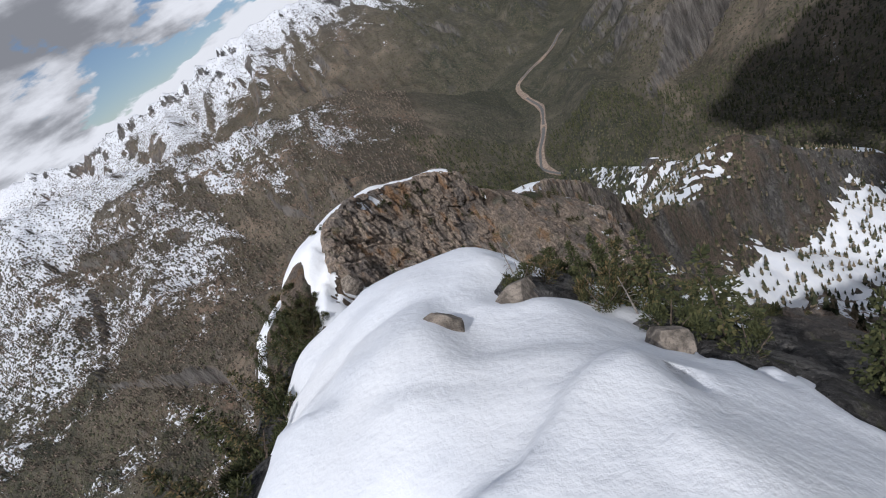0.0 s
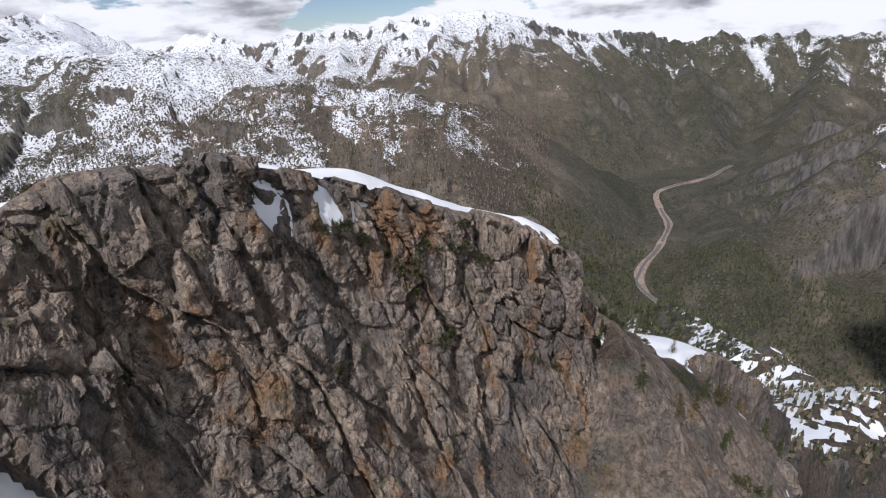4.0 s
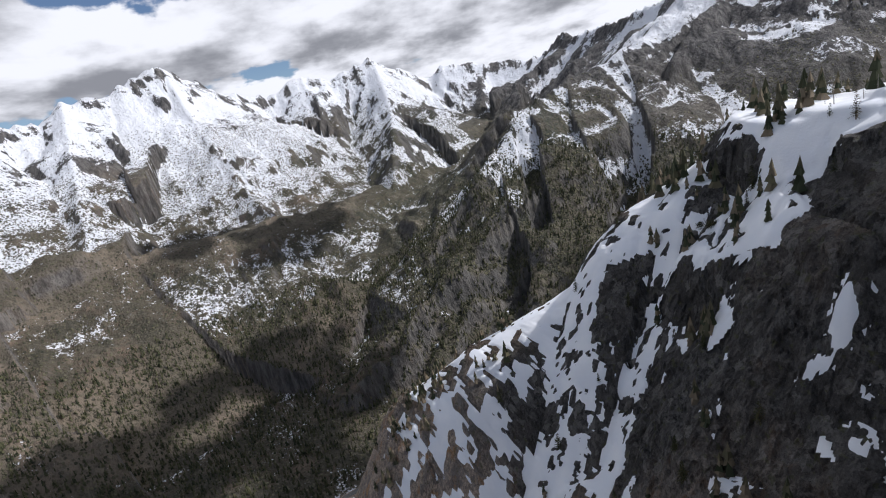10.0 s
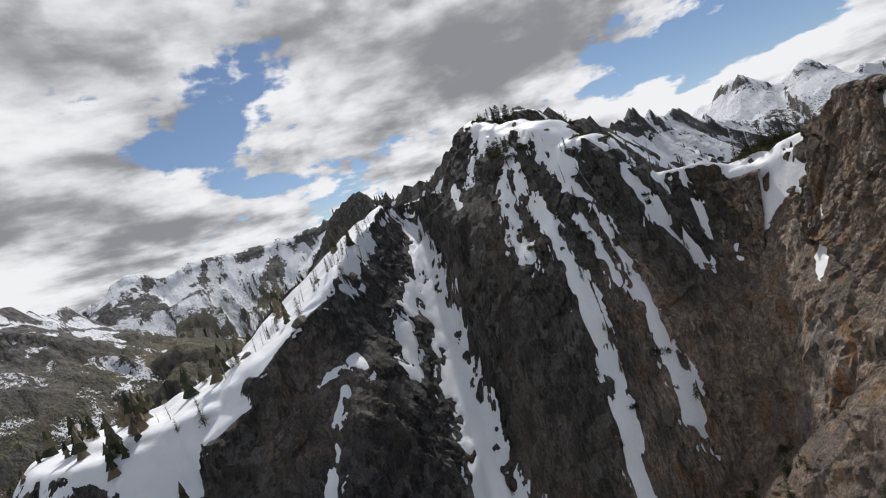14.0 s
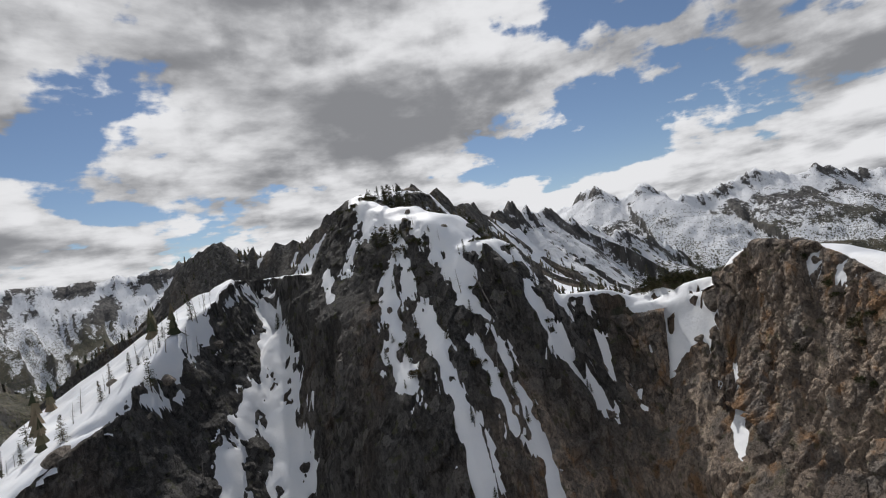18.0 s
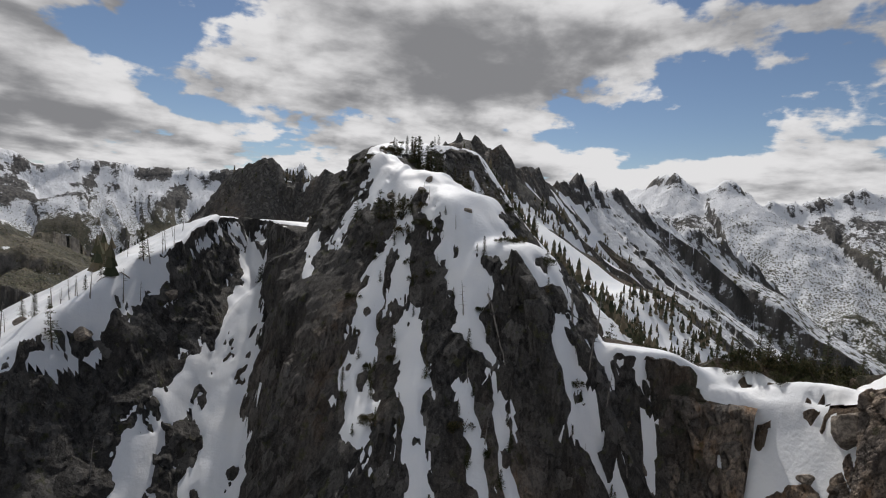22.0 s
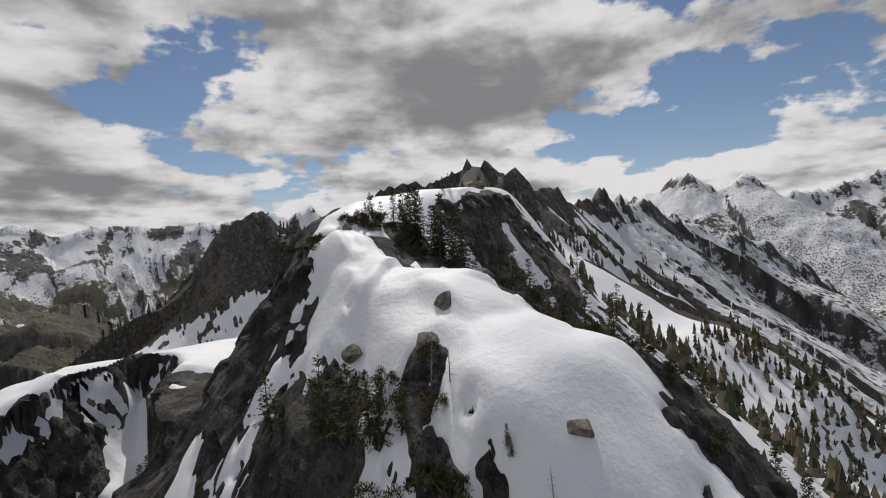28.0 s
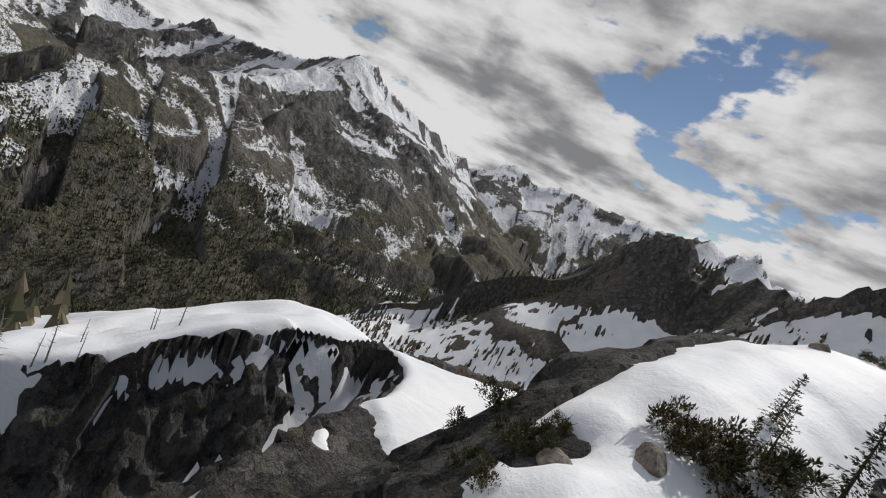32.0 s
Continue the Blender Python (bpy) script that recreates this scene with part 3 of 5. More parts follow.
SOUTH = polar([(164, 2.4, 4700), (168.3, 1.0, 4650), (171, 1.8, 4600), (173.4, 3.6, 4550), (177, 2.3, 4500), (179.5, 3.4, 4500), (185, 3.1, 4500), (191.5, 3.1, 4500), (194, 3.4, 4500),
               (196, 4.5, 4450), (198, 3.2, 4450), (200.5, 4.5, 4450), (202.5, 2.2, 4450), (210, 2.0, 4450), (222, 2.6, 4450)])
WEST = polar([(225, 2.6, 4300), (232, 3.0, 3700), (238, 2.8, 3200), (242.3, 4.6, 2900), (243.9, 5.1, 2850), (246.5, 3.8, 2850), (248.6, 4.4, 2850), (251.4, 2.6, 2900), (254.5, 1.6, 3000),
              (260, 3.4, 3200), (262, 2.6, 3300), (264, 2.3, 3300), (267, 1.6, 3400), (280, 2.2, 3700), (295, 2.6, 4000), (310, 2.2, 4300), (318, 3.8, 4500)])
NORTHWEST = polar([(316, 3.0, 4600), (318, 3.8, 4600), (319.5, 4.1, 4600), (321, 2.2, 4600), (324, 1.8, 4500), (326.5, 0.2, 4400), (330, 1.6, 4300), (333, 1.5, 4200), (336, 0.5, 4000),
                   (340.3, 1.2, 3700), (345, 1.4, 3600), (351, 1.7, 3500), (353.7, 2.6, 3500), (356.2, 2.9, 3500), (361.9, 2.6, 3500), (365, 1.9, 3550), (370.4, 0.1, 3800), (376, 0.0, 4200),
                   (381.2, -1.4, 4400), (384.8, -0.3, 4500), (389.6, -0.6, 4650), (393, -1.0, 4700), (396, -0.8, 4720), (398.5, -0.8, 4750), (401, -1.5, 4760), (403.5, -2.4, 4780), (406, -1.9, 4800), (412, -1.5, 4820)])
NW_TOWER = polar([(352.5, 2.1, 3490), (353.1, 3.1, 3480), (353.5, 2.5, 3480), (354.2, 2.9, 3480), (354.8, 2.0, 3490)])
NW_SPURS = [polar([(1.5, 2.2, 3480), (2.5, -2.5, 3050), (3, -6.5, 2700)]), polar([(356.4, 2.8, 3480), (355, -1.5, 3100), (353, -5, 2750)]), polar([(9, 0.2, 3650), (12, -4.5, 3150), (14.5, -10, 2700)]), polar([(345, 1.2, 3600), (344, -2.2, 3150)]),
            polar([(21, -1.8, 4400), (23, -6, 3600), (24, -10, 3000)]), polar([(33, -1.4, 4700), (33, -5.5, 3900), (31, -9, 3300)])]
TOWER_SIDE = [(0, 0), (12, 30), (45, 80), (300, 300), (1500, 900)]
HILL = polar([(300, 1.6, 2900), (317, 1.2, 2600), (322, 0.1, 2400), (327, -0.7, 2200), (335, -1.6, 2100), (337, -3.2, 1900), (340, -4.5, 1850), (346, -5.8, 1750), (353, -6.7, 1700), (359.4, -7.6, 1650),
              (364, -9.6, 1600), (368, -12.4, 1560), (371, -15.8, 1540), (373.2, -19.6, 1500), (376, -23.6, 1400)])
FARSIDE = [(0, 0), (60, 70), (300, 260), (800, 560), (1500, 880), (3000, 1250)]
WALLSIDE = [(0, 0), (60, 80), (250, 250), (600, 500), (1100, 760), (1600, 960), (2100, 1180), (3000, 1700)]
SPURSIDE = [(0, 0), (50, 34), (200, 160), (500, 380), (900, 620), (3000, 1300)]
HILLSIDE = [(0, 0), (100, 30), (400, 190), (900, 420), (1600, 620)]
ROAD = [(765, -120), (770, 60), (758, 164), (751, 268), (741, 360), (700, 560), (560, 900), (443, 1180), (467, 1303), (589, 1493), (686, 1690), (723, 1894), (760, 2034), (853, 2108), (1053, 2249), (1286, 2490)]


def floor_height(X, Y):
    return -652 + 10 * fbm(X / 300, Y / 300, 3, 31) + 12 * smooth(0, 3000, np.hypot(X, Y))


def height(X, Y, gullies=False):
    """The land, metres above the snow dome's rock; gullies: also how deep in a gully each place of the far slopes lies, and fine stripes down them."""
    h = floor_height(X, Y)
    d, _ = along(X, Y, [(x, y, 0) for x, y in ROAD])
    h = h + 6 * smooth(70, 12, d)
    near = np.hypot(X - 30, Y - 30)
    n = near_height(X, Y)
    far, cut, lines = np.full(X.shape, -1e5), np.zeros(X.shape), np.zeros(X.shape)
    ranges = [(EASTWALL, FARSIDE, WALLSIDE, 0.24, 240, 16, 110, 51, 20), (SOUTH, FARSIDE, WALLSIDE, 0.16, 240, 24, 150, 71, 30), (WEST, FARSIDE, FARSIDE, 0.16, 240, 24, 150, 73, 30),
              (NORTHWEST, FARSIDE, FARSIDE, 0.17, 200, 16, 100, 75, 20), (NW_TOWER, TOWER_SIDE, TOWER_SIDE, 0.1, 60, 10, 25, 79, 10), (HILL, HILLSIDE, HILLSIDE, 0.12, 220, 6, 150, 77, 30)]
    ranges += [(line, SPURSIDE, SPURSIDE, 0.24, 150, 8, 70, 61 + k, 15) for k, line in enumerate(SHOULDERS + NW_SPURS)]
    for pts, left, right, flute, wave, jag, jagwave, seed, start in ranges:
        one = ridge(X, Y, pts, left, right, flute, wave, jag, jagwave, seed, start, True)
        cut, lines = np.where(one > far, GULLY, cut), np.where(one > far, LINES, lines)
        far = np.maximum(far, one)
    wx, wy = X + 60 * vnoise(X / 330, Y / 330, 83), Y + 60 * vnoise(X / 330, Y / 330, 84)
    rough = 26 * ridged(wx / 430, wy / 430, 6, 81, 0.55) + 9 * ridged(wx / 120, wy / 120, 3, 85) + 5 * fbm(X / 50, Y / 50, 3, 82)
    far = far + rough * smooth(400, 1200, near) * smooth(-640, -520, far) * (0.35 + 0.65 * smooth(300, -100, far))
    floor = h
    far, n = np.minimum(far, floor + 0.72 * np.maximum(0, d - 70)), np.minimum(n, floor + 0.95 * np.maximum(0, d - 60))
    h = np.maximum(np.maximum(h, far), n)
    return (h, np.where(far >= h - 0.5, cut, 0.0), np.where(far >= h - 0.5, lines, 0.0)) if gullies else h


# ---------------------------------------------------------------- the land as meshes
def mesh_object(name, verts, faces, material, smooth_shade=True, **attributes):
    me = bpy.data.meshes.new(name)
    me.vertices.add(len(verts))
    me.vertices.foreach_set("co", np.asarray(verts, np.float32).ravel())
    f = np.asarray(faces, np.int32)
    me.loops.add(f.size)
    me.loops.foreach_set("vertex_index", f.ravel())
    me.polygons.add(len(f))
    me.polygons.foreach_set("loop_start", np.arange(0, f.size, f.shape[1], dtype=np.int32))
    me.polygons.foreach_set("loop_total", np.full(len(f), f.shape[1], np.int32))
    me.polygons.foreach_set("use_smooth", np.full(len(f), smooth_shade, bool))
    for key, values in attributes.items():
        a = me.attributes.new(key, "FLOAT", "POINT")
        a.data.foreach_set("value", np.asarray(values, np.float32).ravel())
    me.update(calc_edges=True)
    me.materials.append(material)
    return new(name, me)


def grid_faces(nx, ny, keep=None, wrap=False):
    i, j = np.meshgrid(np.arange(nx if wrap else nx - 1), np.arange(ny - 1), indexing="ij")
    k = (i + 1) % nx
    q = np.stack([i * ny + j, k * ny + j, k * ny + j + 1, i * ny + j + 1], -1).reshape(-1, 4)
    if keep is not None:
        q = q[keep.ravel()[q].any(1)]
    return q


def graded(lo, a, b, hi, step, grow=1.035, largest=5.0):
    """Steps of one size between a and b, and growing ones out to lo and hi."""
    mid = list(np.arange(a, b + step * 0.5, step))
    def outward(limit):
        s, x, out = step, 0.0, []
        while x < limit:
            s = min(s * grow, largest)
            x += s
            out.append(x)
        return out
    return np.array([a - d for d in reversed(outward(a - lo))] + mid + [mid[-1] + d for d in outward(hi - b)])


GX = graded(-430, -36, 128, 430, 0.44, 1.034)
GY = graded(-480, -60, 108, 470, 0.44, 1.034)
X, Y = np.meshgrid(GX, GY, indexing="ij")
BASE, WAY = near_height(X, Y, True)
BASE = np.maximum(BASE, floor_height(X, Y))


def slopes(h):
    return np.hypot(np.gradient(h, GX, axis=0), np.gradient(h, GY, axis=1))


def blur(h, n):
    for _ in range(n):
        p = np.pad(h, 1, mode="edge")
        h = (p[:-2, 1:-1] + p[2:, 1:-1] + p[1:-1, :-2] + p[1:-1, 2:] + 2 * h) / 6
    return h


steep = slopes(blur(BASE, 4))
FINE = smooth(3.6, 1.3, np.maximum(np.gradient(GX)[:, None], np.gradient(GY)[None, :]))
# snow: a soft sheet on all that is gentle, and down the gullies
broad_slope = slopes(blur(BASE, 10))
patchy = 0.34 * FINE * fbm(WAY / 5, BASE / 26, 3, 121) + 0.4 * (1 - FINE) * fbm(X / 15, Y / 15, 4, 120) + 0.22 * fbm(X / 11, Y / 11, 3, 122)
lie = 1.12 - broad_slope + patchy


def within(line, seed=125, rag=0.8, soft=0.32):
    """Above zero inside a band round a line of (x, y, half width), with a ragged edge."""
    d, (w,) = along(X, Y, line)
    return soft * (w + rag * fbm(X / 2.6, Y / 2.6, 4, seed) - d)


def zone(line):
    """1 inside a band round a line of (x, y, half width), 0 outside, fading over its outer third."""
    d, (w,) = along(X, Y, line)
    return smooth(w * 1.15, w * 0.75, d + 0.12 * w * fbm(X / 6, Y / 6, 3, 128))


# bare faces: east of the dome and the crest, below the saddle and the knob, the spur's cliff, the foot of the north ridge
for line, much in (([(11, -30, 9), (15, -12, 8), (19, 4, 11), (21, 20, 15), (18, 36, 15), (12, 48, 12)], 1.3), ([(-36, -62, 7), (-14, -52, 7), (-2, -40, 6), (6, -28, 6), (11, -18, 6)], 1.3),
                   ([(-9, 60, 10), (2, 70, 13), (16, 84, 13)], 1.0), ([(26, 97, 12), (40, 104, 12)], 0.7), ([(14, 58, 9), (24, 68, 12), (34, 82, 12)], 1.2), ([(60, 14, 9), (78, 14, 14), (98, 6, 10)], 1.2), ([(38, 2, 8), (34, -14, 6), (26, -28, 5)], 0.9), ([(30, -38, 3.5), (40, -25, 5), (50, -13, 6), (57, -4, 6)], 0.7),
                   ([(-16, 30, 7), (-27, 42, 7), (-28, 54, 7), (-25, 63, 7)], 1.2), ([(-8.5, -13, 4.5), (-10.5, -20, 3.5)], 0.8), ([(-47, -45, 4), (-38, -40, 3.5), (-35, -33, 3.5), (-35, -26, 3.5)], 1.2), ([(-15, -4, 6), (-15, 8, 6), (-12, 22, 6)], 0.8),
                   ([(24, -50, 1), (28, -45, 1.6), (42, -30, 1.8), (53, -18.5, 2), (61, -10, 2)], 0.6)):
    lie = lie - much * zone(line)
lie = lie + 0.6 * smooth(-45, -75, X) * smooth(60, 20, BASE)
for line in (CRAG[:7], NEEDLES, WESTCRAG):
    lie = lie - (1.1 if line is not WESTCRAG and line is not NEEDLES else 0.5) * zone([(x, y, 30 if line is NEEDLES else 55) for x, y, z in line])
lie = lie + 1.5 * zone([(-133, -311, 16), (-160, -297, 18), (-187, -281, 16), (-207, -266, 11)])
lie = lie + 1.15 * zone([(112, 2, 12), (145, 16, 26), (180, 32, 30), (215, 62, 26)]) + 0.7 * zone([(45, -36, 8), (66, -26, 13), (88, -22, 16), (106, -20, 17)])
lie = lie + 0.55 * zone([(70, 158, 18), (120, 196, 22), (160, 225, 26), (196, 275, 28), (240, 300, 25)]) - 0.3 * zone([(150, 160, 30), (210, 200, 40), (270, 230, 40)])
lie = lie + 0.7 * zone([(46, 114, 12), (70, 136, 18), (100, 162, 22)])
lie = lie + 0.5 * zone([(150, 112, 12), (210, 140, 17), (272, 146, 16), (340, 150, 14), (420, 170, 12)])
crest, _ = along(X, Y, [(-44, -50, 0), (-16, -41, 0), (-6, -29, 0), (-1, -19, 0), (-0.5, -8, 0)])
lie = np.maximum(lie, 0.25 * (2.6 + 1.2 * fbm(X / 5, Y / 5, 3, 126) - crest))
dome, _ = along(X, Y, [(-1, -10, 0), (0, 0, 0), (3, 19, 0)])
dc, (zc, wc) = along(X, Y, CHUTE)
lie = np.maximum(lie, 0.2 * (wc + 1.6 * fbm(X / 5, Y / 5, 4, 123) - dc))
# the dome's cap, and the snow lines down the face (x, y, half width)
TONGUES = [[(-54, -57, 3), (-44, -51, 5), (-30, -46.5, 6), (-19, -42, 5.5), (-12, -36, 4.5), (-5.5, -28, 3.2), (0.3, -21, 1.8), (2, -17, 2.2), (2.2, -12, 3.4), (2, -8, 5.5), (0.5, -3, 7), (-0.5, 2, 6.5), (0, 9, 6.8), (0.5, 16, 6.4), (0.2, 22, 4.2)],
           [(6.5, 10, 1.2), (7.5, 14, 2.0), (7.5, 19, 3.0), (8.2, 23, 3.0), (10.5, 25, 1.5), (10.2, 27.5, 1.5), (9.6, 29.5, 0.9)],
           [(7.0, 1.5, 1.4), (8.4, 3.8, 1.5), (12.7, 9.9, 1.4), (15.9, 16.4, 1.8), (18.6, 23.7, 2.2), (21, 28, 1.6), (24, 33.5, 1.7), (26, 37, 2.0), (33, 46, 2.0), (42, 56, 2.5)],
           [(12.0, 5.0, 1.2), (16.9, 7.6, 2.0), (20.2, 13.1, 2.2), (23.6, 15.5, 2.6), (25, 21, 2.0), (26.3, 25, 1.0)],
           [(8.5, -12.7, 1.3), (13.5, -9.4, 1.4), (15.7, -7.6, 0.5)], [(16.7, -16, 0.8), (19, -12, 1.0), (21.3, -8.3, 0.4)], [(8, -8.5, 1.6), (8.8, -5.4, 1.0)],
           [(14.5, 29, 0.7), (15.5, 34, 1.4), (17.7, 38.5, 0.9)], [(10.6, 31, 0.6), (11.7, 33, 0.9), (13.7, 38.7, 1.1), (16.1, 43.3, 1.5), (21, 51, 2.0)],
           [(-4.4, 25, 2.2), (-4.4, 28, 1.8), (-3.4, 30.3, 1.8), (-0.3, 32.9, 1.6), (1.5, 35.4, 1.6), (3.0, 38.5, 1.6), (0, 43, 1.2), (-0.7, 47.5, 0.6)],
           [(-9.5, 33, 1.4), (-6.5, 36.5, 1.4)], [(-9, 41, 1.4), (-5, 46, 0.8)],
           [(-13.5, 52, 2.2), (-13.2, 57, 2.6), (-13.0, 61.5, 1.8), (-9.5, 65.0, 1.3), (-5.3, 67.0, 1.0), (-1, 68.0, 0.8), (3.5, 68.6, 0.5)],
           [(-17, 50, 2.4), (-17.8, 58, 2.6), (-16, 70.5, 2.6), (-10, 80.2, 2.4), (-1, 88.8, 2.1), (8.2, 94.8, 2.1), (15.5, 97.6, 1.2)],
           [(-11, 73.6, 0.9), (-7.8, 77.6, 1.2), (1, 86.1, 1.2), (9.5, 91.7, 1.2), (16.2, 94.7, 0.9)],
           [(34, -27, 1.2), (41, -19, 1.6), (47, -11, 2.4), (52, -3, 2.0)], [(77, 9.7, 1.0), (84, 16, 1.3), (89, 18.5, 1.2), (94, 25, 1.5)], [(70, 2, 0.8), (74, 5, 0.5)], [(-13, -34, 5), (-19, -33, 6.5), (-24, -29, 6), (-27, -22, 5), (-31, -12, 5)], [(30, -49, 2.5), (43, -36, 4), (54, -27, 6), (66, -20, 8), (84, -16, 9), (102, -16, 8)], [(29, -54, 1.5), (36, -50, 4), (42, -46, 7), (60, -39, 10), (80, -32, 12.5), (100, -34, 10)]]
for line in TONGUES:
    lie = np.maximum(lie, within(line))
# bare ribs, columns and blocks standing out of it (x, y, half width)
BARE = [[(-4, 78.2, 1.2), (-1.4, 81.2, 1.5), (1.6, 83.6, 1.3), (6.2, 87, 1.2)], [(4.6, 3.2, 1.0), (6.2, 5.6, 0.9), (8.4, 10, 0.8), (10.6, 15, 1.5), (13.4, 21.8, 1.8), (15.1, 27, 2.0)], [(4.7, 21.6, 0.9), (3.8, 24, 1.3), (3.2, 26.5, 1.6), (2.9, 28.2, 1.6), (4.1, 30, 2.0), (6.2, 32, 2.2)], [(9.2, -3.6, 1.0), (12.2, -2.4, 1.6), (15.6, 0.9, 2.0), (19, 5, 1.4)],
        [(-14, 63, 1.5), (-13.2, 64.5, 1.3)], [(22, -49.5, 0.8), (24.5, -49, 0.7)], [(8, -36.5, 2.6), (12, -39, 3), (16, -42.5, 2.4)], [(-2.4, -13, 1.0), (-2.8, -10, 1.2)], [(-9, -4, 1.6), (-7.8, -1, 1.0)], [(16.2, 12.5, 0.5), (18.6, 16.5, 0.8), (21, 20, 0.9)], [(1.5, -21.5, 0.9), (3, -19.5, 0.8)], [(-3.0, -17, 1.4), (-3.8, -13.5, 2.2), (-5.5, -11, 2.0), (-8.5, -10, 2.0)]]
for line in BARE:
    lie = np.minimum(lie, -within(line, 130, 0.9, 0.5))
# rocks and tufts that show through
lie = lie - 1.5 * smooth(0.25, 0.6, fbm(X / 7, Y / 7, 4, 136)) * np.maximum(zone([(116, 0, 12), (145, 16, 26), (180, 32, 30), (215, 62, 26)]), zone([(70, 158, 20), (120, 196, 26), (196, 275, 30)]))
lie = lie - 0.9 * smooth(0.42, 0.75, fbm(X / 2.1, Y / 2.1, 3, 133) + 0.25 * fbm(X / 14, Y / 14, 2, 134)) * smooth(0.65, 1.0, broad_slope) * smooth(0.9, 0.3, lie)
spur_snow = zone([(118, 4, 14), (145, 16, 28), (180, 32, 30), (215, 62, 26)])
lie = lie - 1.4 * smooth(0.12, 0.45, fbm(X / 3.4, Y / 3.4, 4, 137) + 0.3 * fbm(WAY / 4, BASE / 20, 2, 138)) * spur_snow * smooth(0.5, 0.9, broad_slope)
# rock: broken, fluted faces where it is steep
wx, wy = X + 3 * vnoise(X / 9, Y / 9, 90), Y + 3 * vnoise(X / 9, Y / 9, 91)
slab = ridged(wx / 7, wy / 7, 4, 93) * 0.8 + ridged(wx / 2.2, wy / 2.2, 3, 97) * 0.35
ribs = ridged(WAY / 6.5, BASE / 30, 3, 95) * 1.5 + ridged(WAY / 2.4, BASE / 14, 2, 96) * 0.6
knobby = zone([(-15, 56, 10), (-4, 74, 14), (12, 88, 16), (22, 96, 12)])
rough = (1 - 0.6 * knobby) * smooth(0.5, 1.6, steep) * (1 - 0.85 * smooth(-0.35, 0.1, lie)) * (0.25 + 0.75 * FINE)
ROCKH = BASE + np.minimum(slab * (0.06 + 1.25 * rough) + 1.25 * ribs * rough, 0.45) - 0.75 * smooth(-0.12, 0.3, lie)
rim_way, _ = along(X, Y, [(x, y, 0) for x, y, z in KNOB[1:]])
ROCKH = ROCKH - 1.8 * smooth(5.0, 2.5, rim_way)
# knobbly faces: push points level by noise that hardly changes with height
nxx, nyy = np.gradient(ROCKH, GX, axis=0), np.gradient(ROCKH, GY, axis=1)
nl = np.sqrt(nxx ** 2 + nyy ** 2 + 1)
push = (vnoise3(X / 4.5, Y / 4.5, ROCKH / 11, 101) * 1.1 + vnoise3(X / 1.7, Y / 1.7, ROCKH / 4, 103) * 0.5) * smooth(0.8, 2.2, steep) * (1 - 0.9 * smooth(-0.3, 0.05, lie))
sel = (steep > 0.7) & (FINE > 0.4)
block = np.zeros(X.shape)
qx, qy, qz = wx[sel], wy[sel], ROCKH[sel]
block[sel] = (cells(qx / 3.1, qy / 3.1, qz / 4.6, 131) - 0.5) * 1.5 + (cells(qx / 1.35, qy / 1.35, qz / 1.9, 135) - 0.5) * 0.7
sheer = zone([(-15, 64, 3), (-11, 70, 5), (-4, 78, 6), (4, 84, 7), (12, 89, 7), (19, 93, 6)])
push = push * (0.7 - 0.45 * knobby) * (1 - sheer) + (1 - sheer) * block * smooth(0.7, 1.4, steep) * (1 - smooth(-0.3, 0.05, lie)) * FINE
VX, VY, VZ = X - nxx / nl * push, Y - nyy / nl * push, ROCKH + np.minimum(push, 0.25) / nl * 0.5
rust = smooth(30, 62, Y + 10 * fbm(X / 15, Y / 15, 3, 111)) * smooth(140, 100, Y)
rust = np.maximum(rust, 0.22 * smooth(0.2, 0.8, fbm(X / 25, Y / 25, 3, 113)))
soil = smooth(1.25, 0.7, slopes(blur(BASE, 12))) * smooth(-18, -45, BASE) * smooth(-0.5, 0.2, fbm(X / 30, Y / 30, 4, 115))
soil = np.maximum(soil, smooth(-6, -16, X) * smooth(22, 34, Y) * smooth(78, 60, Y) * 0.9)
slope_ne, _ = along(X, Y, [(40, 95, 0), (80, 110, 0), (130, 150, 0)])
soil = np.maximum(soil, 0.4 * smooth(70, 40, slope_ne) * smooth(2.2, 1.2, slopes(blur(BASE, 6))))
flank, _ = along(X, Y, [(120, 170, 0), (200, 220, 0), (270, 250, 0)])
soil = np.maximum(soil, 0.85 * smooth(70, 40, flank) * smooth(-0.5, 0.3, fbm(X / 12, BASE / 25, 3, 116)))
ridge_rock = tagged(mesh_object("rock_ground", np.stack([VX, VY, VZ], -1).reshape(-1, 3), grid_faces(len(GX), len(GY)), ROCK, False, rust=rust, soil=soil),
                    "grey and rusty cracked rock of the mountain ridge", "rock ridge", kind="structure")



def faces_of(x, y, z, seed):
    """For a lattice of broken blocks: a random number for each block, and how far a place lies from the joint beside it."""
    ix, iy, iz = np.floor(x), np.floor(y), np.floor(z)
    first, second, value = np.full(x.shape, 1e9), np.full(x.shape, 1e9), np.zeros(x.shape)
    for a in (-1, 0, 1):
        for b in (-1, 0, 1):
            for c in (-1, 0, 1):
                jx, jy, jz = ix + a, iy + b, iz + c
                d = np.sqrt((jx + hash01(jx, jy, jz, seed) - x) ** 2 + (jy + hash01(jx, jy, jz, seed + 1) - y) ** 2 + (jz + hash01(jx, jy, jz, seed + 2) - z) ** 2)
                near = d < first
                second = np.where(near, first, np.minimum(second, d))
                first = np.where(near, d, first)
                value = np.where(near, hash01(jx, jy, jz, seed + 3), value)
    return value, second - first


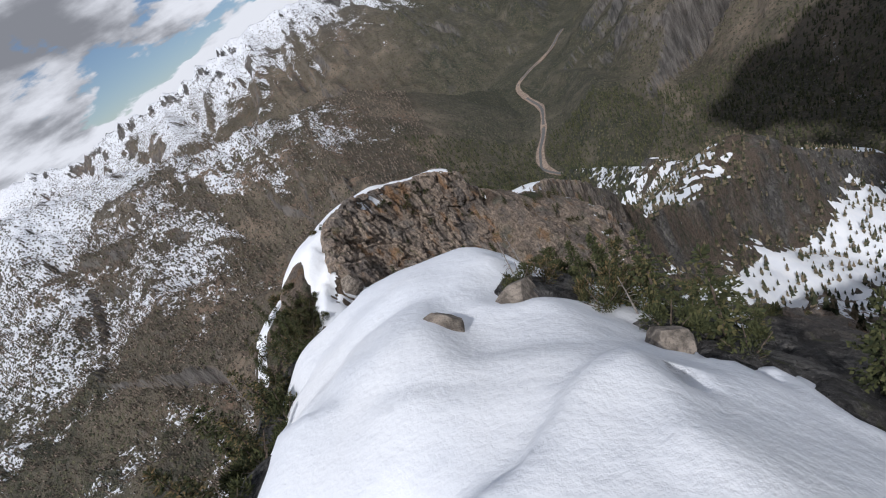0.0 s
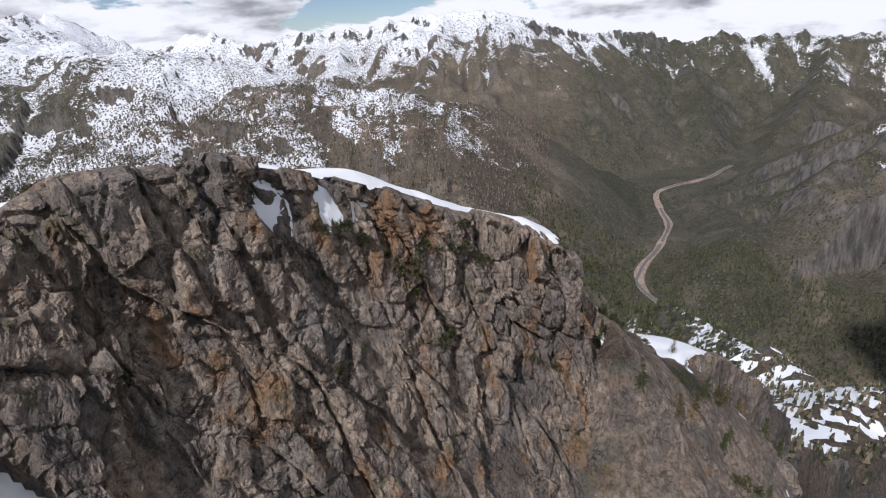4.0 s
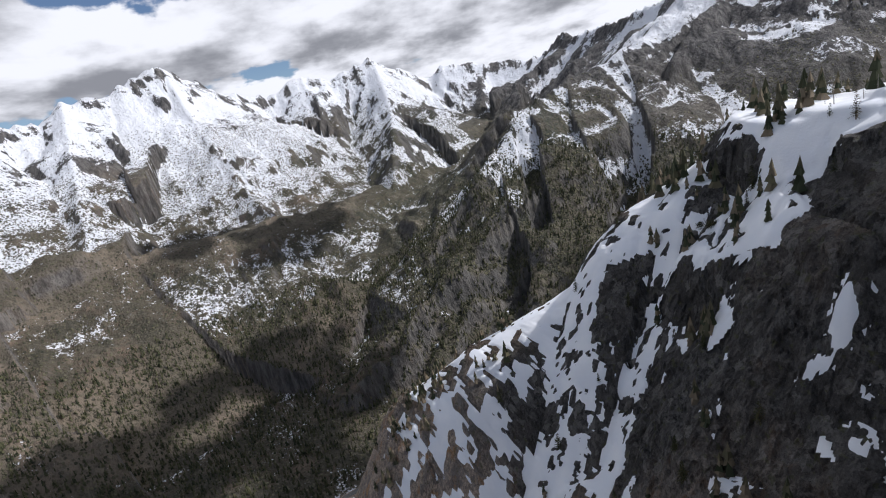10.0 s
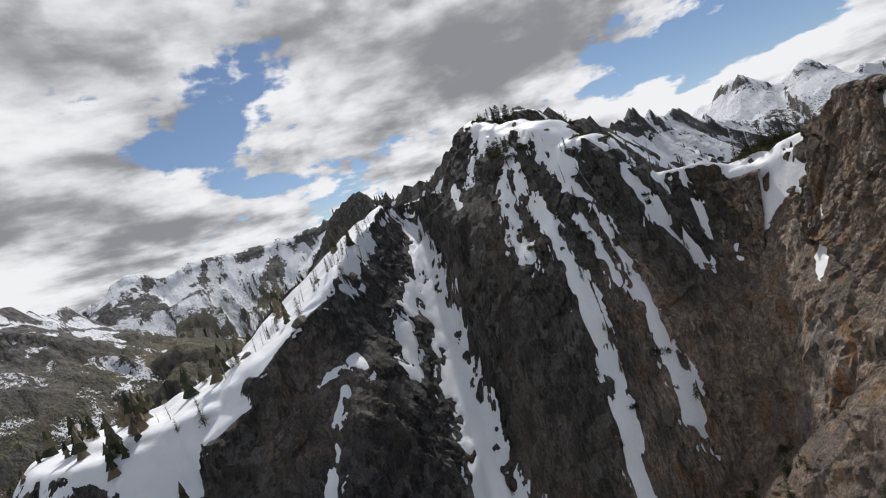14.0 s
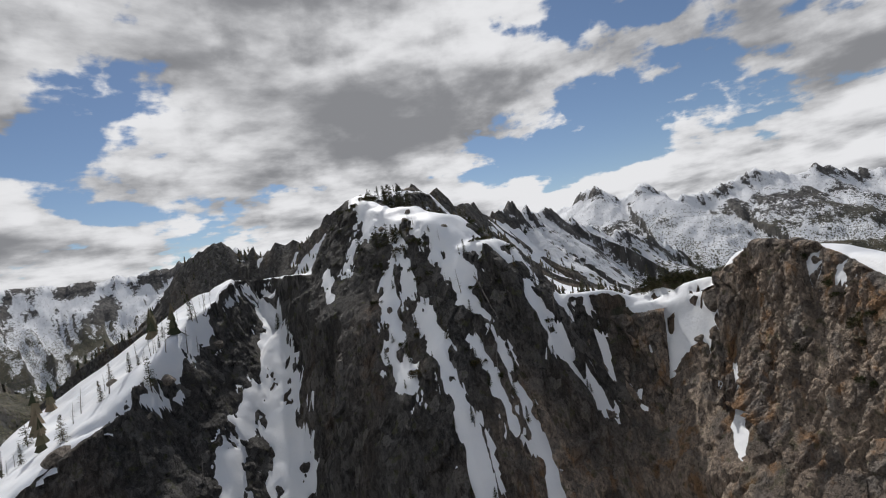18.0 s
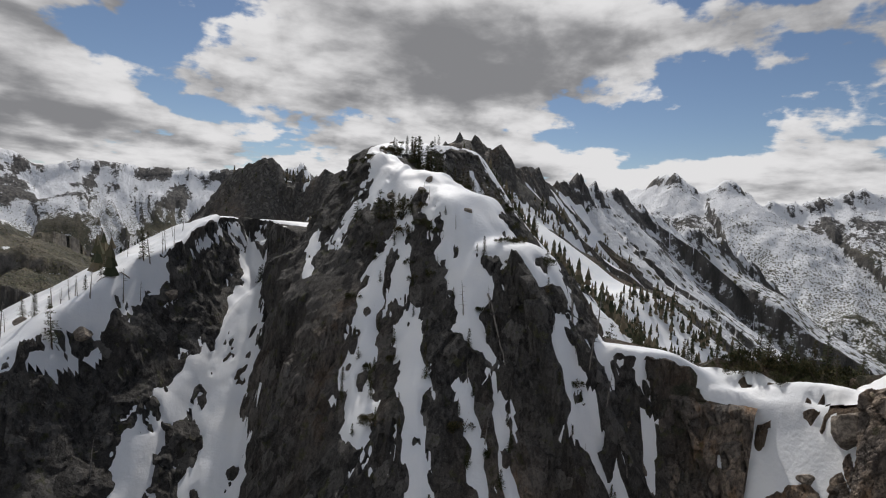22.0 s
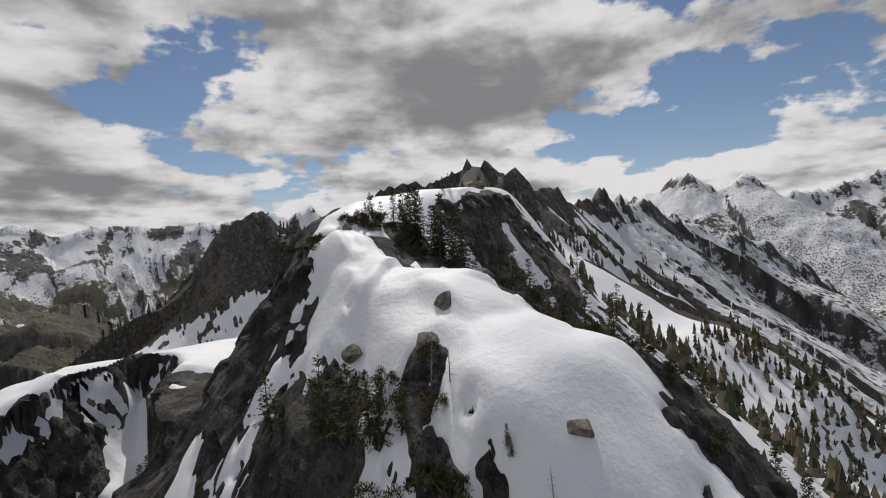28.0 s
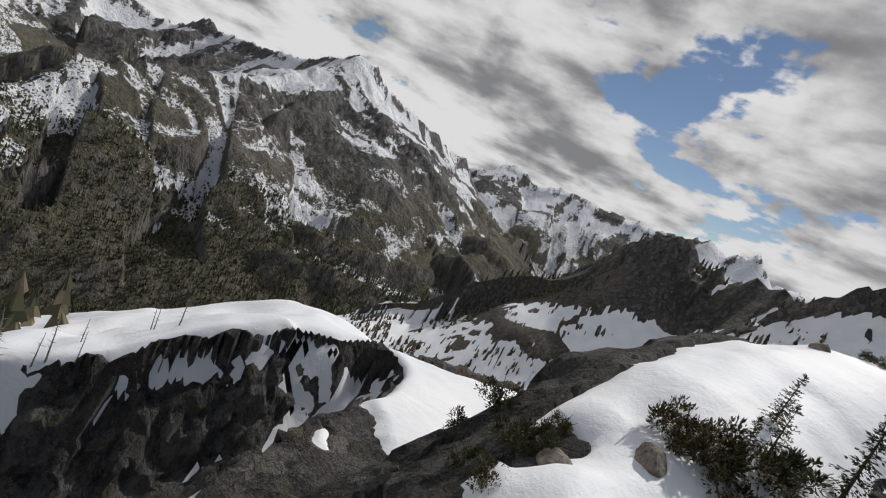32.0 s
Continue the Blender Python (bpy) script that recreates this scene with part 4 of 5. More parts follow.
def cliff(name, line, profile, step, seed, label, rust, deep=36.0, up=0.0):
    """A jointed rock face below a rim line of (x, y, z): blocks of several sizes stand out of it, with open cracks between."""
    p = np.array(line, float)
    run = np.concatenate([[0], np.cumsum(np.hypot(*np.diff(p[:, :2], axis=0).T))])
    s = np.arange(0, run[-1], step)
    rim = np.stack([np.interp(s, run, p[:, k]) for k in range(3)], -1)
    soft = np.ones(25) / 25
    rim = np.stack([np.convolve(np.pad(rim[:, k], 12, mode="edge"), soft, "valid") for k in range(3)], -1)
    way = np.gradient(rim[:, :2], axis=0)
    way /= np.linalg.norm(way, axis=1)[:, None]
    out = np.stack([way[:, 1], -way[:, 0]], -1)
    v = np.arange(0, deep, step)
    ds, hs = zip(*([(-1.8, 1.3), (-0.6, 0.1)] + list(profile)))
    arc = np.concatenate([[0], np.cumsum(np.hypot(np.diff(ds), np.diff(hs)))])
    d, drop = np.interp(v, arc, ds), np.interp(v, arc, hs)
    x = rim[:, 0][:, None] + out[:, 0][:, None] * (d[None] + 0.35)
    y = rim[:, 1][:, None] + out[:, 1][:, None] * (d[None] + 0.35)
    z = rim[:, 2][:, None] + up - drop[None]
    z = z + 0 * x
    bent = 0.5 * vnoise3(x / 3, y / 3, z / 3, seed + 9)
    a = s[:, None] + 0 * z + bent
    big, gap1 = faces_of(a / 5.5, z / 9 + 0.15 * a, 0 * z, seed)
    mid, gap2 = faces_of(a / 2.0, z / 2.9 + 0.2 * bent, d[None] / 4 + 0 * z, seed + 20)
    fine, gap3 = faces_of(a / 0.8, z / 0.95, 0.6 * bent, seed + 40)
    lift = (big - 0.5) * 2.0 + (mid - 0.5) * 1.1 + (fine - 0.5) * 0.32
    lift = lift - 0.55 * smooth(0.10, 0.0, gap1) - 0.30 * smooth(0.12, 0.0, gap2) - 0.10 * smooth(0.16, 0.0, gap3) + 0.12 * vnoise3(x / 0.5, y / 0.5, z / 0.5, seed + 7)
    lift = lift * smooth(0.8, 3.4, v)[None] + 0.35 * smooth(0.0, 1.5, v)[None]
    tilt = (mid - 0.5) * 0.5 * smooth(1.5, 3.5, v)[None] + (0.9 * (big - 0.6) + 0.5 * (mid - 0.5)) * smooth(0.4, 1.8, v)[None] * smooth(5.0, 2.4, v)[None]
    x, y, z = x + out[:, 0][:, None] * lift, y + out[:, 1][:, None] * lift, z + tilt
    V = np.stack([x, y, z], -1).reshape(-1, 3)
    colour = np.clip(rust + 0.9 * (mid - 0.5) * smooth(0.2, 0.8, big) + 0.3 * (big - 0.5), 0, 1)
    return tagged(mesh_object(name, V, grid_faces(len(s), len(v))[:, ::-1], ROCK, False, rust=colour, soil=0 * z), label, "cliff", kind="structure")


cliff("cliff", [(-15.2, 63.5, -25.4)] + KNOB[2:], KNOB_FACE, 0.17, 301, "sheer cracked grey and orange rock face of the knob", 1.0, 30.0, up=0.7)
cliff("cliff", [(-7.5, 38, -29.2), (-13, 44, -30.8), (-15.6, 50, -30.9), (-16.4, 54, -30.6)], SADDLE_FACE, 0.22, 331, "dark cracked rock face below the snowy saddle", 0.45, 24.0)

deep = np.clip(lie, -0.6, 0.9)
SNOWH = blur(np.where(lie > -0.3, blur(BASE, 6), BASE), 2) + 0.75 * deep - 0.25 + 0.07 * fbm(X / 3.5, Y / 3.5, 3, 127) + 0.35 * smooth(0.4, 1.4, steep)


def drift(line, tall, reach, lee):
    """A wind lip: the snow stands higher on one side of a line and falls off short on the other."""
    total = np.zeros(X.shape)
    d, _ = along(X, Y, [(px, py, 0) for px, py in line])
    sign = np.zeros(X.shape)
    near = np.full(X.shape, 1e9)
    for (x0, y0), (x1, y1) in zip(line, line[1:]):
        t = np.clip(((X - x0) * (x1 - x0) + (Y - y0) * (y1 - y0)) / ((x1 - x0) ** 2 + (y1 - y0) ** 2), 0, 1)
        e = np.hypot(X - x0 - t * (x1 - x0), Y - y0 - t * (y1 - y0))
        s = np.sign((x1 - x0) * (Y - y0) - (y1 - y0) * (X - x0))
        sign = np.where(e < near, s, sign)
        near = np.minimum(near, e)
    ends = smooth(0, 2.5, np.minimum(np.hypot(X - line[0][0], Y - line[0][1]), np.hypot(X - line[-1][0], Y - line[-1][1])))
    up = np.where(sign > 0, np.exp(-d / reach), smooth(lee, 0, d))
    return tall * up * ends


for line, tall, reach, lee in (([(6, -5.5), (3, -7), (0.5, -9.2), (-3.5, -9.6), (-8, -7)], 0.8, 4, 0.9), ([(-3, -3.5), (-6.5, -1.5), (-9, 2)], 0.5, 3, 0.7), ([(2.5, -12), (1.6, -16), (0.5, -19.5)], 0.6, 3, 0.8),
                               ([(-6, 36.5), (-12.5, 44.5), (-16.2, 53), (-15, 60)], 1.0, 4, 0.7), ([(-6, 16), (-3, 24)], 0.25, 3, 1.0),
                               ([(3.5, 5), (5.5, 10), (6, 15)], 0.45, 3, 0.6), ([(20, -50), (30, -50), (44, -41)], 0.8, 5, 1.0)):
    SNOWH = SNOWH + drift(line, tall, reach, lee) * smooth(-0.1, 0.3, lie)
SNOWH = SNOWH - 0.55 * smooth(9, 5, rim_way)
snow = tagged(mesh_object("snow_cover", np.stack([X, Y, SNOWH], -1).reshape(-1, 3), grid_faces(len(GX), len(GY), lie > -0.25), SNOW),
              "old white spring snow with wind-formed edges lying on the ridge", "snow", kind="structure")

# far land: rings out to the mountains
RA = np.arange(1800) / 1800 * 2 * math.pi
RR = 300 * np.exp(np.arange(0, 2.79, 0.0098))
A2, R2 = np.meshgrid(RA, RR, indexing="ij")
FX, FY = 20 + R2 * np.sin(A2), 40 + R2 * np.cos(A2)
FZ, CUT, DOWN = height(FX, FY, True)
CUT, DOWN = (CUT - CUT.mean()) / CUT.std(), DOWN / DOWN.std()
outside = (FX < -424) | (FX > 424) | (FY < -474) | (FY > 464)
bearing = np.degrees(np.arctan2(FX - 20, FY - 40)) % 360
west_side = smooth(310, 330, bearing) + smooth(14, 4, bearing)
burnt = np.maximum(np.clip(west_side, 0, 1), 0.55 * smooth(25, 45, bearing) * smooth(118, 100, bearing))
fall = np.hypot(np.gradient(FZ, axis=1) / np.gradient(R2, axis=1), np.gradient(FZ, axis=0) / (R2 * (RA[1] - RA[0])))
# snow: from a bare line to a full one, both by the bearing; more in gullies and bowls, less on ribs and cliffs
ways = [0, 12, 30, 48, 60, 100, 118, 128, 150, 180, 200, 300, 318, 332, 345, 352, 360]
bare = np.interp(bearing, ways, [-400, -400, -420, -660, -810, -800, -840, -980, -1060, -1000, -860, -720, -700, -640, -480, -420, -400])
full = np.interp(bearing, ways, [160, 190, 190, 250, 190, 190, 200, 190, 200, 200, 230, 190, 130, 100, 110, 130, 160])
hz = FZ + 70 * fbm(FX / 420, FY / 420, 3, 171)
hollow = FZ - blur(FZ, 14)
amount = np.clip((hz - bare) / (full - bare), -0.6, 1.25)
steep_face = np.maximum(smooth(118, 130, bearing) * smooth(190, 178, bearing), 0.6 * smooth(170, 185, bearing) * smooth(310, 290, bearing))
crag_bands = smooth(0.5, 0.75, ridged(FX / 260 + 0.3 * FZ / 100, FY / 260, 4, 181)) * smooth(115, 135, bearing) * smooth(235, 205, bearing)
snowy = np.minimum(amount, 0.92) - 0.5 - 0.55 * crag_bands + 0.26 * smooth(130, 150, bearing) * smooth(205, 188, bearing) * smooth(60, -200, hz) + (0.13 + 0.10 * steep_face) * CUT * smooth(-0.1, 0.3, amount) + (0.09 + 0.05 * steep_face) * DOWN * smooth(-0.2, 0.3, amount) - (0.85 - 0.55 * steep_face) * smooth(0.95, 1.45, fall) - 0.012 * np.clip(hollow, -14, 14) + 0.14 * fbm(FX / 130, FY / 130, 3, 172)
ridge_way, _ = along(FX, FY, [(x, y, 0) for x, y, z in NORTH])
snowy = np.where((ridge_way < 200) & (FZ > -470), np.maximum(snowy, 0.15 - ridge_way / 420 + 0.3 * fbm(FX / 60, FY / 60, 3, 176)), snowy)
treeline = np.interp(bearing, ways, [60, 60, 120, 40, 60, 60, 40, -100, -110, -90, -80, -60, 20, 40, 60, 60, 60])
wooded = smooth(140, -230, hz - treeline + 90 * fbm(FX / 170, FY / 170, 3, 173)) * (1 - 0.45 * smooth(0.15, 0.5, fbm(FX / 90, FY / 90, 3, 174))) * smooth(1.5, 1.0, fall) * (1 - 0.45 * smooth(0.9, 1.8, CUT))
far = tagged(mesh_object("ground", np.stack([FX, FY, FZ], -1).reshape(-1, 3), grid_faces(len(RA), len(RR), outside, True)[:, ::-1], LAND, True, burnt=burnt, snowy=snowy, wooded=wooded, high=smooth(-200, 60, hz - 0.6 * treeline), cliff=smooth(0.95, 1.5, fall), cut=np.clip(0.5 + 0.16 * CUT + 0.13 * DOWN, 0, 1)),
             "forested valley and snowy mountains all round", "mountains", kind="structure")


# ---------------------------------------------------------------- materials of the things
def needle_material(name, dark, light, dead):
    m = Nodes(name)
    rnd = m.nt.nodes.new("ShaderNodeNewGeometry").outputs["Random Per Island"]
    tone = m.nt.nodes.new("ShaderNodeObjectInfo").outputs["Random"]
    c = m.mix(rnd, dark, light)
    c = m.mix(m.ramp(m.math("ADD", m.math("MULTIPLY", rnd, 0.5), m.math("MULTIPLY", tone, 0.5)), 0.62, 0.95), c, dead)
    m.bsdf.inputs["Specular IOR Level"].default_value = 0.15
    return m.done(c, 0.8)


def bark_material(name, dark, light):
    m = Nodes(name)
    g = m.noise(m.scaled(m.pos, (1, 1, 0.25)), 14, 4, 0.6)
    m.bump(g, 0.6, 0.03)
    return m.done(m.mix(m.ramp(g, 0.35, 0.65), dark, light), 0.9)


def plain_noise(name, dark, light, scale, rough=0.9, bump=0.3):
    m = Nodes(name)
    g = m.noise(m.pos, scale, 5, 0.6)
    m.bump(g, bump, 0.4 / scale)
    return m.done(m.mix(m.ramp(g, 0.35, 0.65), dark, light), rough)


NEEDLES_GREEN = needle_material("fir needles", (0.026, 0.034, 0.016), (0.085, 0.086, 0.036), (0.17, 0.12, 0.06))
FOREST = needle_material("conifer forest", (0.034, 0.042, 0.024), (0.115, 0.112, 0.060), (0.20, 0.16, 0.11))
FOREST_BROWN = needle_material("bare brown forest", (0.07, 0.062, 0.048), (0.18, 0.145, 0.112), (0.28, 0.225, 0.18))
BARK = bark_material("fir bark", (0.06, 0.045, 0.035), (0.17, 0.13, 0.10))
DEADWOOD = bark_material("weathered dead wood", (0.13, 0.115, 0.10), (0.34, 0.31, 0.28))
ASPHALT = plain_noise("road asphalt", (0.09, 0.088, 0.085), (0.15, 0.145, 0.14), 0.4)
GRAVEL = plain_noise("cut bank gravel", (0.19, 0.14, 0.105), (0.34, 0.265, 0.205), 0.12)


def part(name, bm, material, parent, label=""):
    me = bpy.data.meshes.new(name)
    bm.to_mesh(me)
    bm.free()
    me.materials.append(material)
    ob = new(name, me)
    ob.parent = parent
    return tagged(ob, label)


def tube(bm, pts, radii, sides=6):
    """A tapering stem through pts."""
    rings = []
    for k, (p, r) in enumerate(zip(pts, radii)):
        p = Vector(p)
        way = (Vector(pts[min(k + 1, len(pts) - 1)]) - Vector(pts[max(k - 1, 0)])).normalized()
        a = way.orthogonal().normalized()
        b = way.cross(a)
        rings.append([bm.verts.new(p + (a * math.cos(2 * math.pi * i / sides) + b * math.sin(2 * math.pi * i / sides)) * r) for i in range(sides)])
    for lo, hi in zip(rings, rings[1:]):
        for i in range(sides):
            bm.faces.new((lo[i], lo[(i + 1) % sides], hi[(i + 1) % sides], hi[i]))
    bm.faces.new(rings[-1])
    return rings


def spray(bm, base, way, length, width, rng):
    """A flat, ragged spray of needles."""
    way = way.normalized()
    side = way.cross(Vector((0, 0, 1)))
    side = side.normalized() if side.length > 0.01 else Vector((1, 0, 0))
    side = (side + Vector((0, 0, rng.uniform(-0.9, 0.9)))).normalized()
    tip = base + way * length
    mid = base + way * length * 0.45
    bm.faces.new([bm.verts.new(v) for v in (base, mid + side * width, tip, mid - side * width * rng.uniform(0.6, 1.1))])


def fir(height, spread, seed, label, gaps=0.15, whorls=16):
    """A mountain conifer: trunk and crown of drooping branches with sprays of needles."""
    rng = random.Random(seed)
    top = new("conifer")
    tagged(top, label, "tree", "conifers on the ridge")
    bm = bmesh.new()
    bend = rng.uniform(-0.03, 0.03)
    pts = [(bend * height * (k / 6) ** 2, 0, -0.6 + (height + 0.6) * k / 6) for k in range(7)]
    tube(bm, pts, [0.022 * height * (1 - 0.93 * k / 6) for k in range(7)], 7)
    part("trunk", bm, BARK, top)
    bm = bmesh.new()
    for w in range(whorls):
        f = (w + 0.5) / whorls
        z = height * (0.10 + 0.88 * f)
        reach = spread * ((1 - f) ** 0.75) * rng.uniform(0.75, 1.1) + 0.06 * spread
        n = 7 if f < 0.7 else 5
        for k in range(n):
            if rng.random() < gaps:
                continue
            a = 2 * math.pi * (k + rng.random()) / n
            droop = -0.35 + 0.75 * f + rng.uniform(-0.15, 0.15)
            r = reach * rng.uniform(0.65, 1.15)
            out = Vector((math.cos(a), math.sin(a), droop))
            root = Vector((bend * height * f * f, 0, z + rng.uniform(-0.3, 0.3) * height / whorls))
            steps = max(3, int(r / 0.17))
            for s in range(steps):
                t = (s + 0.6) / steps
                p = root + out * (r * t) + Vector((0, 0, -0.10 * r * t * t))
                for j in (-1, 1, rng.choice((-0.4, 0.4))):
                    swing = a + j * rng.uniform(0.5, 1.2)
                    turn = Vector((math.cos(swing), math.sin(swing), droop + rng.uniform(-0.7, 0.5)))
                    spray(bm, p + Vector((rng.uniform(-0.06, 0.06), rng.uniform(-0.06, 0.06), rng.uniform(-0.05, 0.05))), turn, rng.uniform(0.18, 0.36) * (1.2 - 0.5 * t), rng.uniform(0.05, 0.10), rng)
            spray(bm, root + out * (r * 0.85), out, 0.3, 0.06, rng)
    for k in range(5):
        spray(bm, Vector((bend * height, 0, height * (0.97 - 0.02 * k))), Vector((rng.uniform(-0.5, 0.5), rng.uniform(-0.5, 0.5), 1)), 0.35, 0.07, rng)
    part("crown", bm, NEEDLES_GREEN, top)
    return top


def snag(height, seed, label):
    """A dead tree: a bare grey trunk and broken branches."""
    rng = random.Random(seed)
    top = new("dead_tree")
    tagged(top, label, "dead tree", "dead trees on the ridge")
    bm = bmesh.new()
    lean = rng.uniform(-0.1, 0.1)
    pts = [(lean * height * k / 7 + rng.uniform(-0.03, 0.03), rng.uniform(-0.03, 0.03), -0.5 + (height + 0.5) * k / 7) for k in range(8)]
    tube(bm, pts, [0.020 * height * (1 - 0.9 * k / 7) + 0.012 for k in range(8)], 6)
    part("trunk", bm, DEADWOOD, top)
    for k in range(15):
        f = 0.25 + 0.7 * rng.random()
        a = rng.uniform(0, 2 * math.pi)
        r = height * 0.16 * (1.15 - f) * rng.uniform(0.4, 1.3) + 0.15
        p = Vector((lean * height * f, 0, height * f))
        q = p + Vector((math.cos(a) * r, math.sin(a) * r, rng.uniform(-0.25, 0.35) * r))
        bm = bmesh.new()
        tube(bm, [p, p.lerp(q, 0.5) + Vector((0, 0, 0.06)), q], [0.03, 0.02, 0.008], 3)
        part("branch", bm, DEADWOOD, top)
    return top


def shrub(width, seed, label):
    """A low mat of stunted fir."""
    rng = random.Random(seed)
    top = new("stunted_conifer")
    tagged(top, label, "shrub", "stunted conifers on the ridge")
    for k in range(5):
        a = 2 * math.pi * k / 5
        bm = bmesh.new()
        tube(bm, [(0, 0, -0.2), (math.cos(a) * width * 0.25, math.sin(a) * width * 0.25, 0.25 * width), (math.cos(a) * width * 0.45, math.sin(a) * width * 0.45, 0.5 * width)], [0.05, 0.035, 0.012], 4)
        part("stem", bm, BARK, top)
    bm = bmesh.new()
    clumps = [(Vector((rng.uniform(-0.4, 0.4) * width, rng.uniform(-0.4, 0.4) * width, rng.uniform(0.08, 0.3) * width)), rng.uniform(0.12, 0.24) * width) for _ in range(9)]
    for k in range(1700):
        c, r = rng.choice(clumps)
        way = Vector((rng.gauss(0, 1), rng.gauss(0, 1), rng.gauss(0.3, 0.9))).normalized()
        p = c + Vector((way.x * r, way.y * r, way.z * r * 1.2)) * rng.uniform(0.35, 1.0)
        p.z = max(p.z, 0.03)
        spray(bm, p, way + Vector((rng.uniform(-0.7, 0.7), rng.uniform(-0.7, 0.7), rng.uniform(0.0, 0.9))), rng.uniform(0.10, 0.30), rng.uniform(0.025, 0.06), rng)
    part("crown", bm, NEEDLES_GREEN, top)
    return top


def boulder(size, seed, name, label, category="boulder"):
    """An angular block."""
    rng = random.Random(seed)
    bm = bmesh.new()
    bmesh.ops.create_icosphere(bm, subdivisions=3, radius=1)
    planes = [(Vector((rng.uniform(-1, 1), rng.uniform(-1, 1), rng.uniform(-0.5, 1))).normalized(), rng.uniform(0.55, 0.85)) for _ in range(11)]
    for v in bm.verts:
        for n, d in planes:
            over = v.co.dot(n) - d
            if over > 0:
                v.co -= n * over
        v.co += v.normal * 0.05 * noise.noise(v.co * 3 + Vector((seed, 0, 0)))
        v.co = Vector((v.co.x * size[0], v.co.y * size[1], v.co.z * size[2]))
    me = bpy.data.meshes.new(name)
    bm.to_mesh(me)
    bm.free()
    me.materials.append(BOULDER)
    return tagged(new(name, me), label, category)


def boulder_material():
    m = Nodes("lichened boulder")
    g = m.noise(m.pos, 2.2, 6, 0.65)
    c = m.mix(m.ramp(g, 0.35, 0.65), (0.10, 0.085, 0.07), (0.30, 0.255, 0.21))
    c = m.mix(m.ramp(m.noise(m.pos, 9, 3, 0.6), 0.56, 0.7, 0, 0.7), c, (0.05, 0.045, 0.04))
    m.bump(g, 0.8, 0.2)
    return m.done(c, 0.9)


BOULDER = boulder_material()


def level(x, y, sheet=None):
    """The ground's height at a place of the near ridge."""
    h = np.maximum(VZ, np.where(lie > -0.2, SNOWH, -1e5)) if sheet is None else sheet
    i = int(np.clip(np.searchsorted(GX, x), 1, len(GX) - 1))
    j = int(np.clip(np.searchsorted(GY, y), 1, len(GY) - 1))
    return float(h[i - 1:i + 1, j - 1:j + 1].mean())


TOPSHEET = np.maximum(VZ, np.where(lie > -0.2, SNOWH, -1e5))

# ---------------------------------------------------------------- trees on the ridge
FIRS = [fir(6.0, 1.25, 11, "dark green narrow fir rooted in rock and snow"), fir(6.0, 1.0, 12, "slim dark green fir standing out of the snow", 0.25, 18),
        fir(6.0, 1.6, 13, "bushy olive green mountain fir", 0.1, 14), fir(6.0, 1.35, 14, "ragged half-bare mountain fir", 0.42, 15), fir(6.0, 1.9, 15, "broad yellow-green mountain pine", 0.2, 12)]
SNAGS = [snag(5.5, 21, "bare grey dead tree standing in the snow"), snag(5.5, 22, "thin leaning dead tree trunk in the snow"), snag(5.5, 23, "grey dead tree with broken branches")]
SHRUBS = [shrub(2.4, 31, "low dark green mat of stunted fir on rock"), shrub(2.4, 32, "olive green stunted fir bush among rocks")]
USED = set()


def plant(kinds, places, rng):
    for x, y, h, *ledge in places:
        k = rng.randrange(len(kinds))
        src = kinds[k]
        full = 6.0 if src in FIRS else (5.5 if src in SNAGS else 2.4)
        s = h / full
        m = Matrix.Translation((x, y, ledge[0] if ledge else level(x, y, TOPSHEET) - 0.1)) @ Matrix.Rotation(rng.uniform(0, 6.28), 4, "Z") @ Matrix.Rotation(radians(rng.uniform(-4, 4)), 4, "X")
        if src not in USED:
            USED.add(src)
            src.matrix_basis = m
            src.scale = (s, s, s)
        else:
            ob = copy_thing(src, m)
            ob.scale = (s, s, s)


rng = random.Random(5)
plant(FIRS, [(10.3, -1.5, 6.0), (9.5, 1.8, 5.4), (8.7, 4, 4.6), (8.6, 2.6, 4.5), (12.5, -6.1, 5.6), (7.5, 4.8, 3.4), (4.3, 21, 3.0), (22.5, 19, 3.4), (22.2, 14.7, 1.9), (24.8, 15, 2.3)], rng)
plant(SNAGS, [(5, 4.6, 3.3), (10.8, 24.4, 5), (-2.8, 33.1, 7.2), (-8.2, 33.7, 7), (-1.3, 37.4, 6), (14.4, 33.9, 4), (-2.3, 39.9, 4.6), (4.5, 6, 2.6), (7.3, 26, 3.5)], rng)
plant(SHRUBS, [(7.4, 2.4, 2.6), (5.8, 5.7, 2.0), (9, -4.3, 2.0), (8.2, 8.6, 2.2), (10, 6.5, 2.6), (12, 12, 2.0), (7.5, 11.5, 2.4), (13.5, 2, 2.2), (11, 16, 1.8), (9.8, 0.4, 2.2), (-15, 74, 1.9), (-12.5, 73, 1.6), (-5.8, 78.4, 1.6), (-5.4, 76.6, 2.2), (-7.3, 74.3, 2.0), (-1, 81.8, 1.8), (3, 84.2, 2.2), (6.6, 87.4, 2.0), (5.4, 84, 2.4), (15.3, 88.8, 2.0), (-5.6, 75, 1.8), (-3.4, 75.3, 2.4), (-1.1, 77.2, 2.2), (13, 88, 1.8), (17.5, 92, 1.8), (4.2, 3.4, 1.7), (6.6, 1.0, 1.8), (7.8, -1.6, 2.2)], rng)
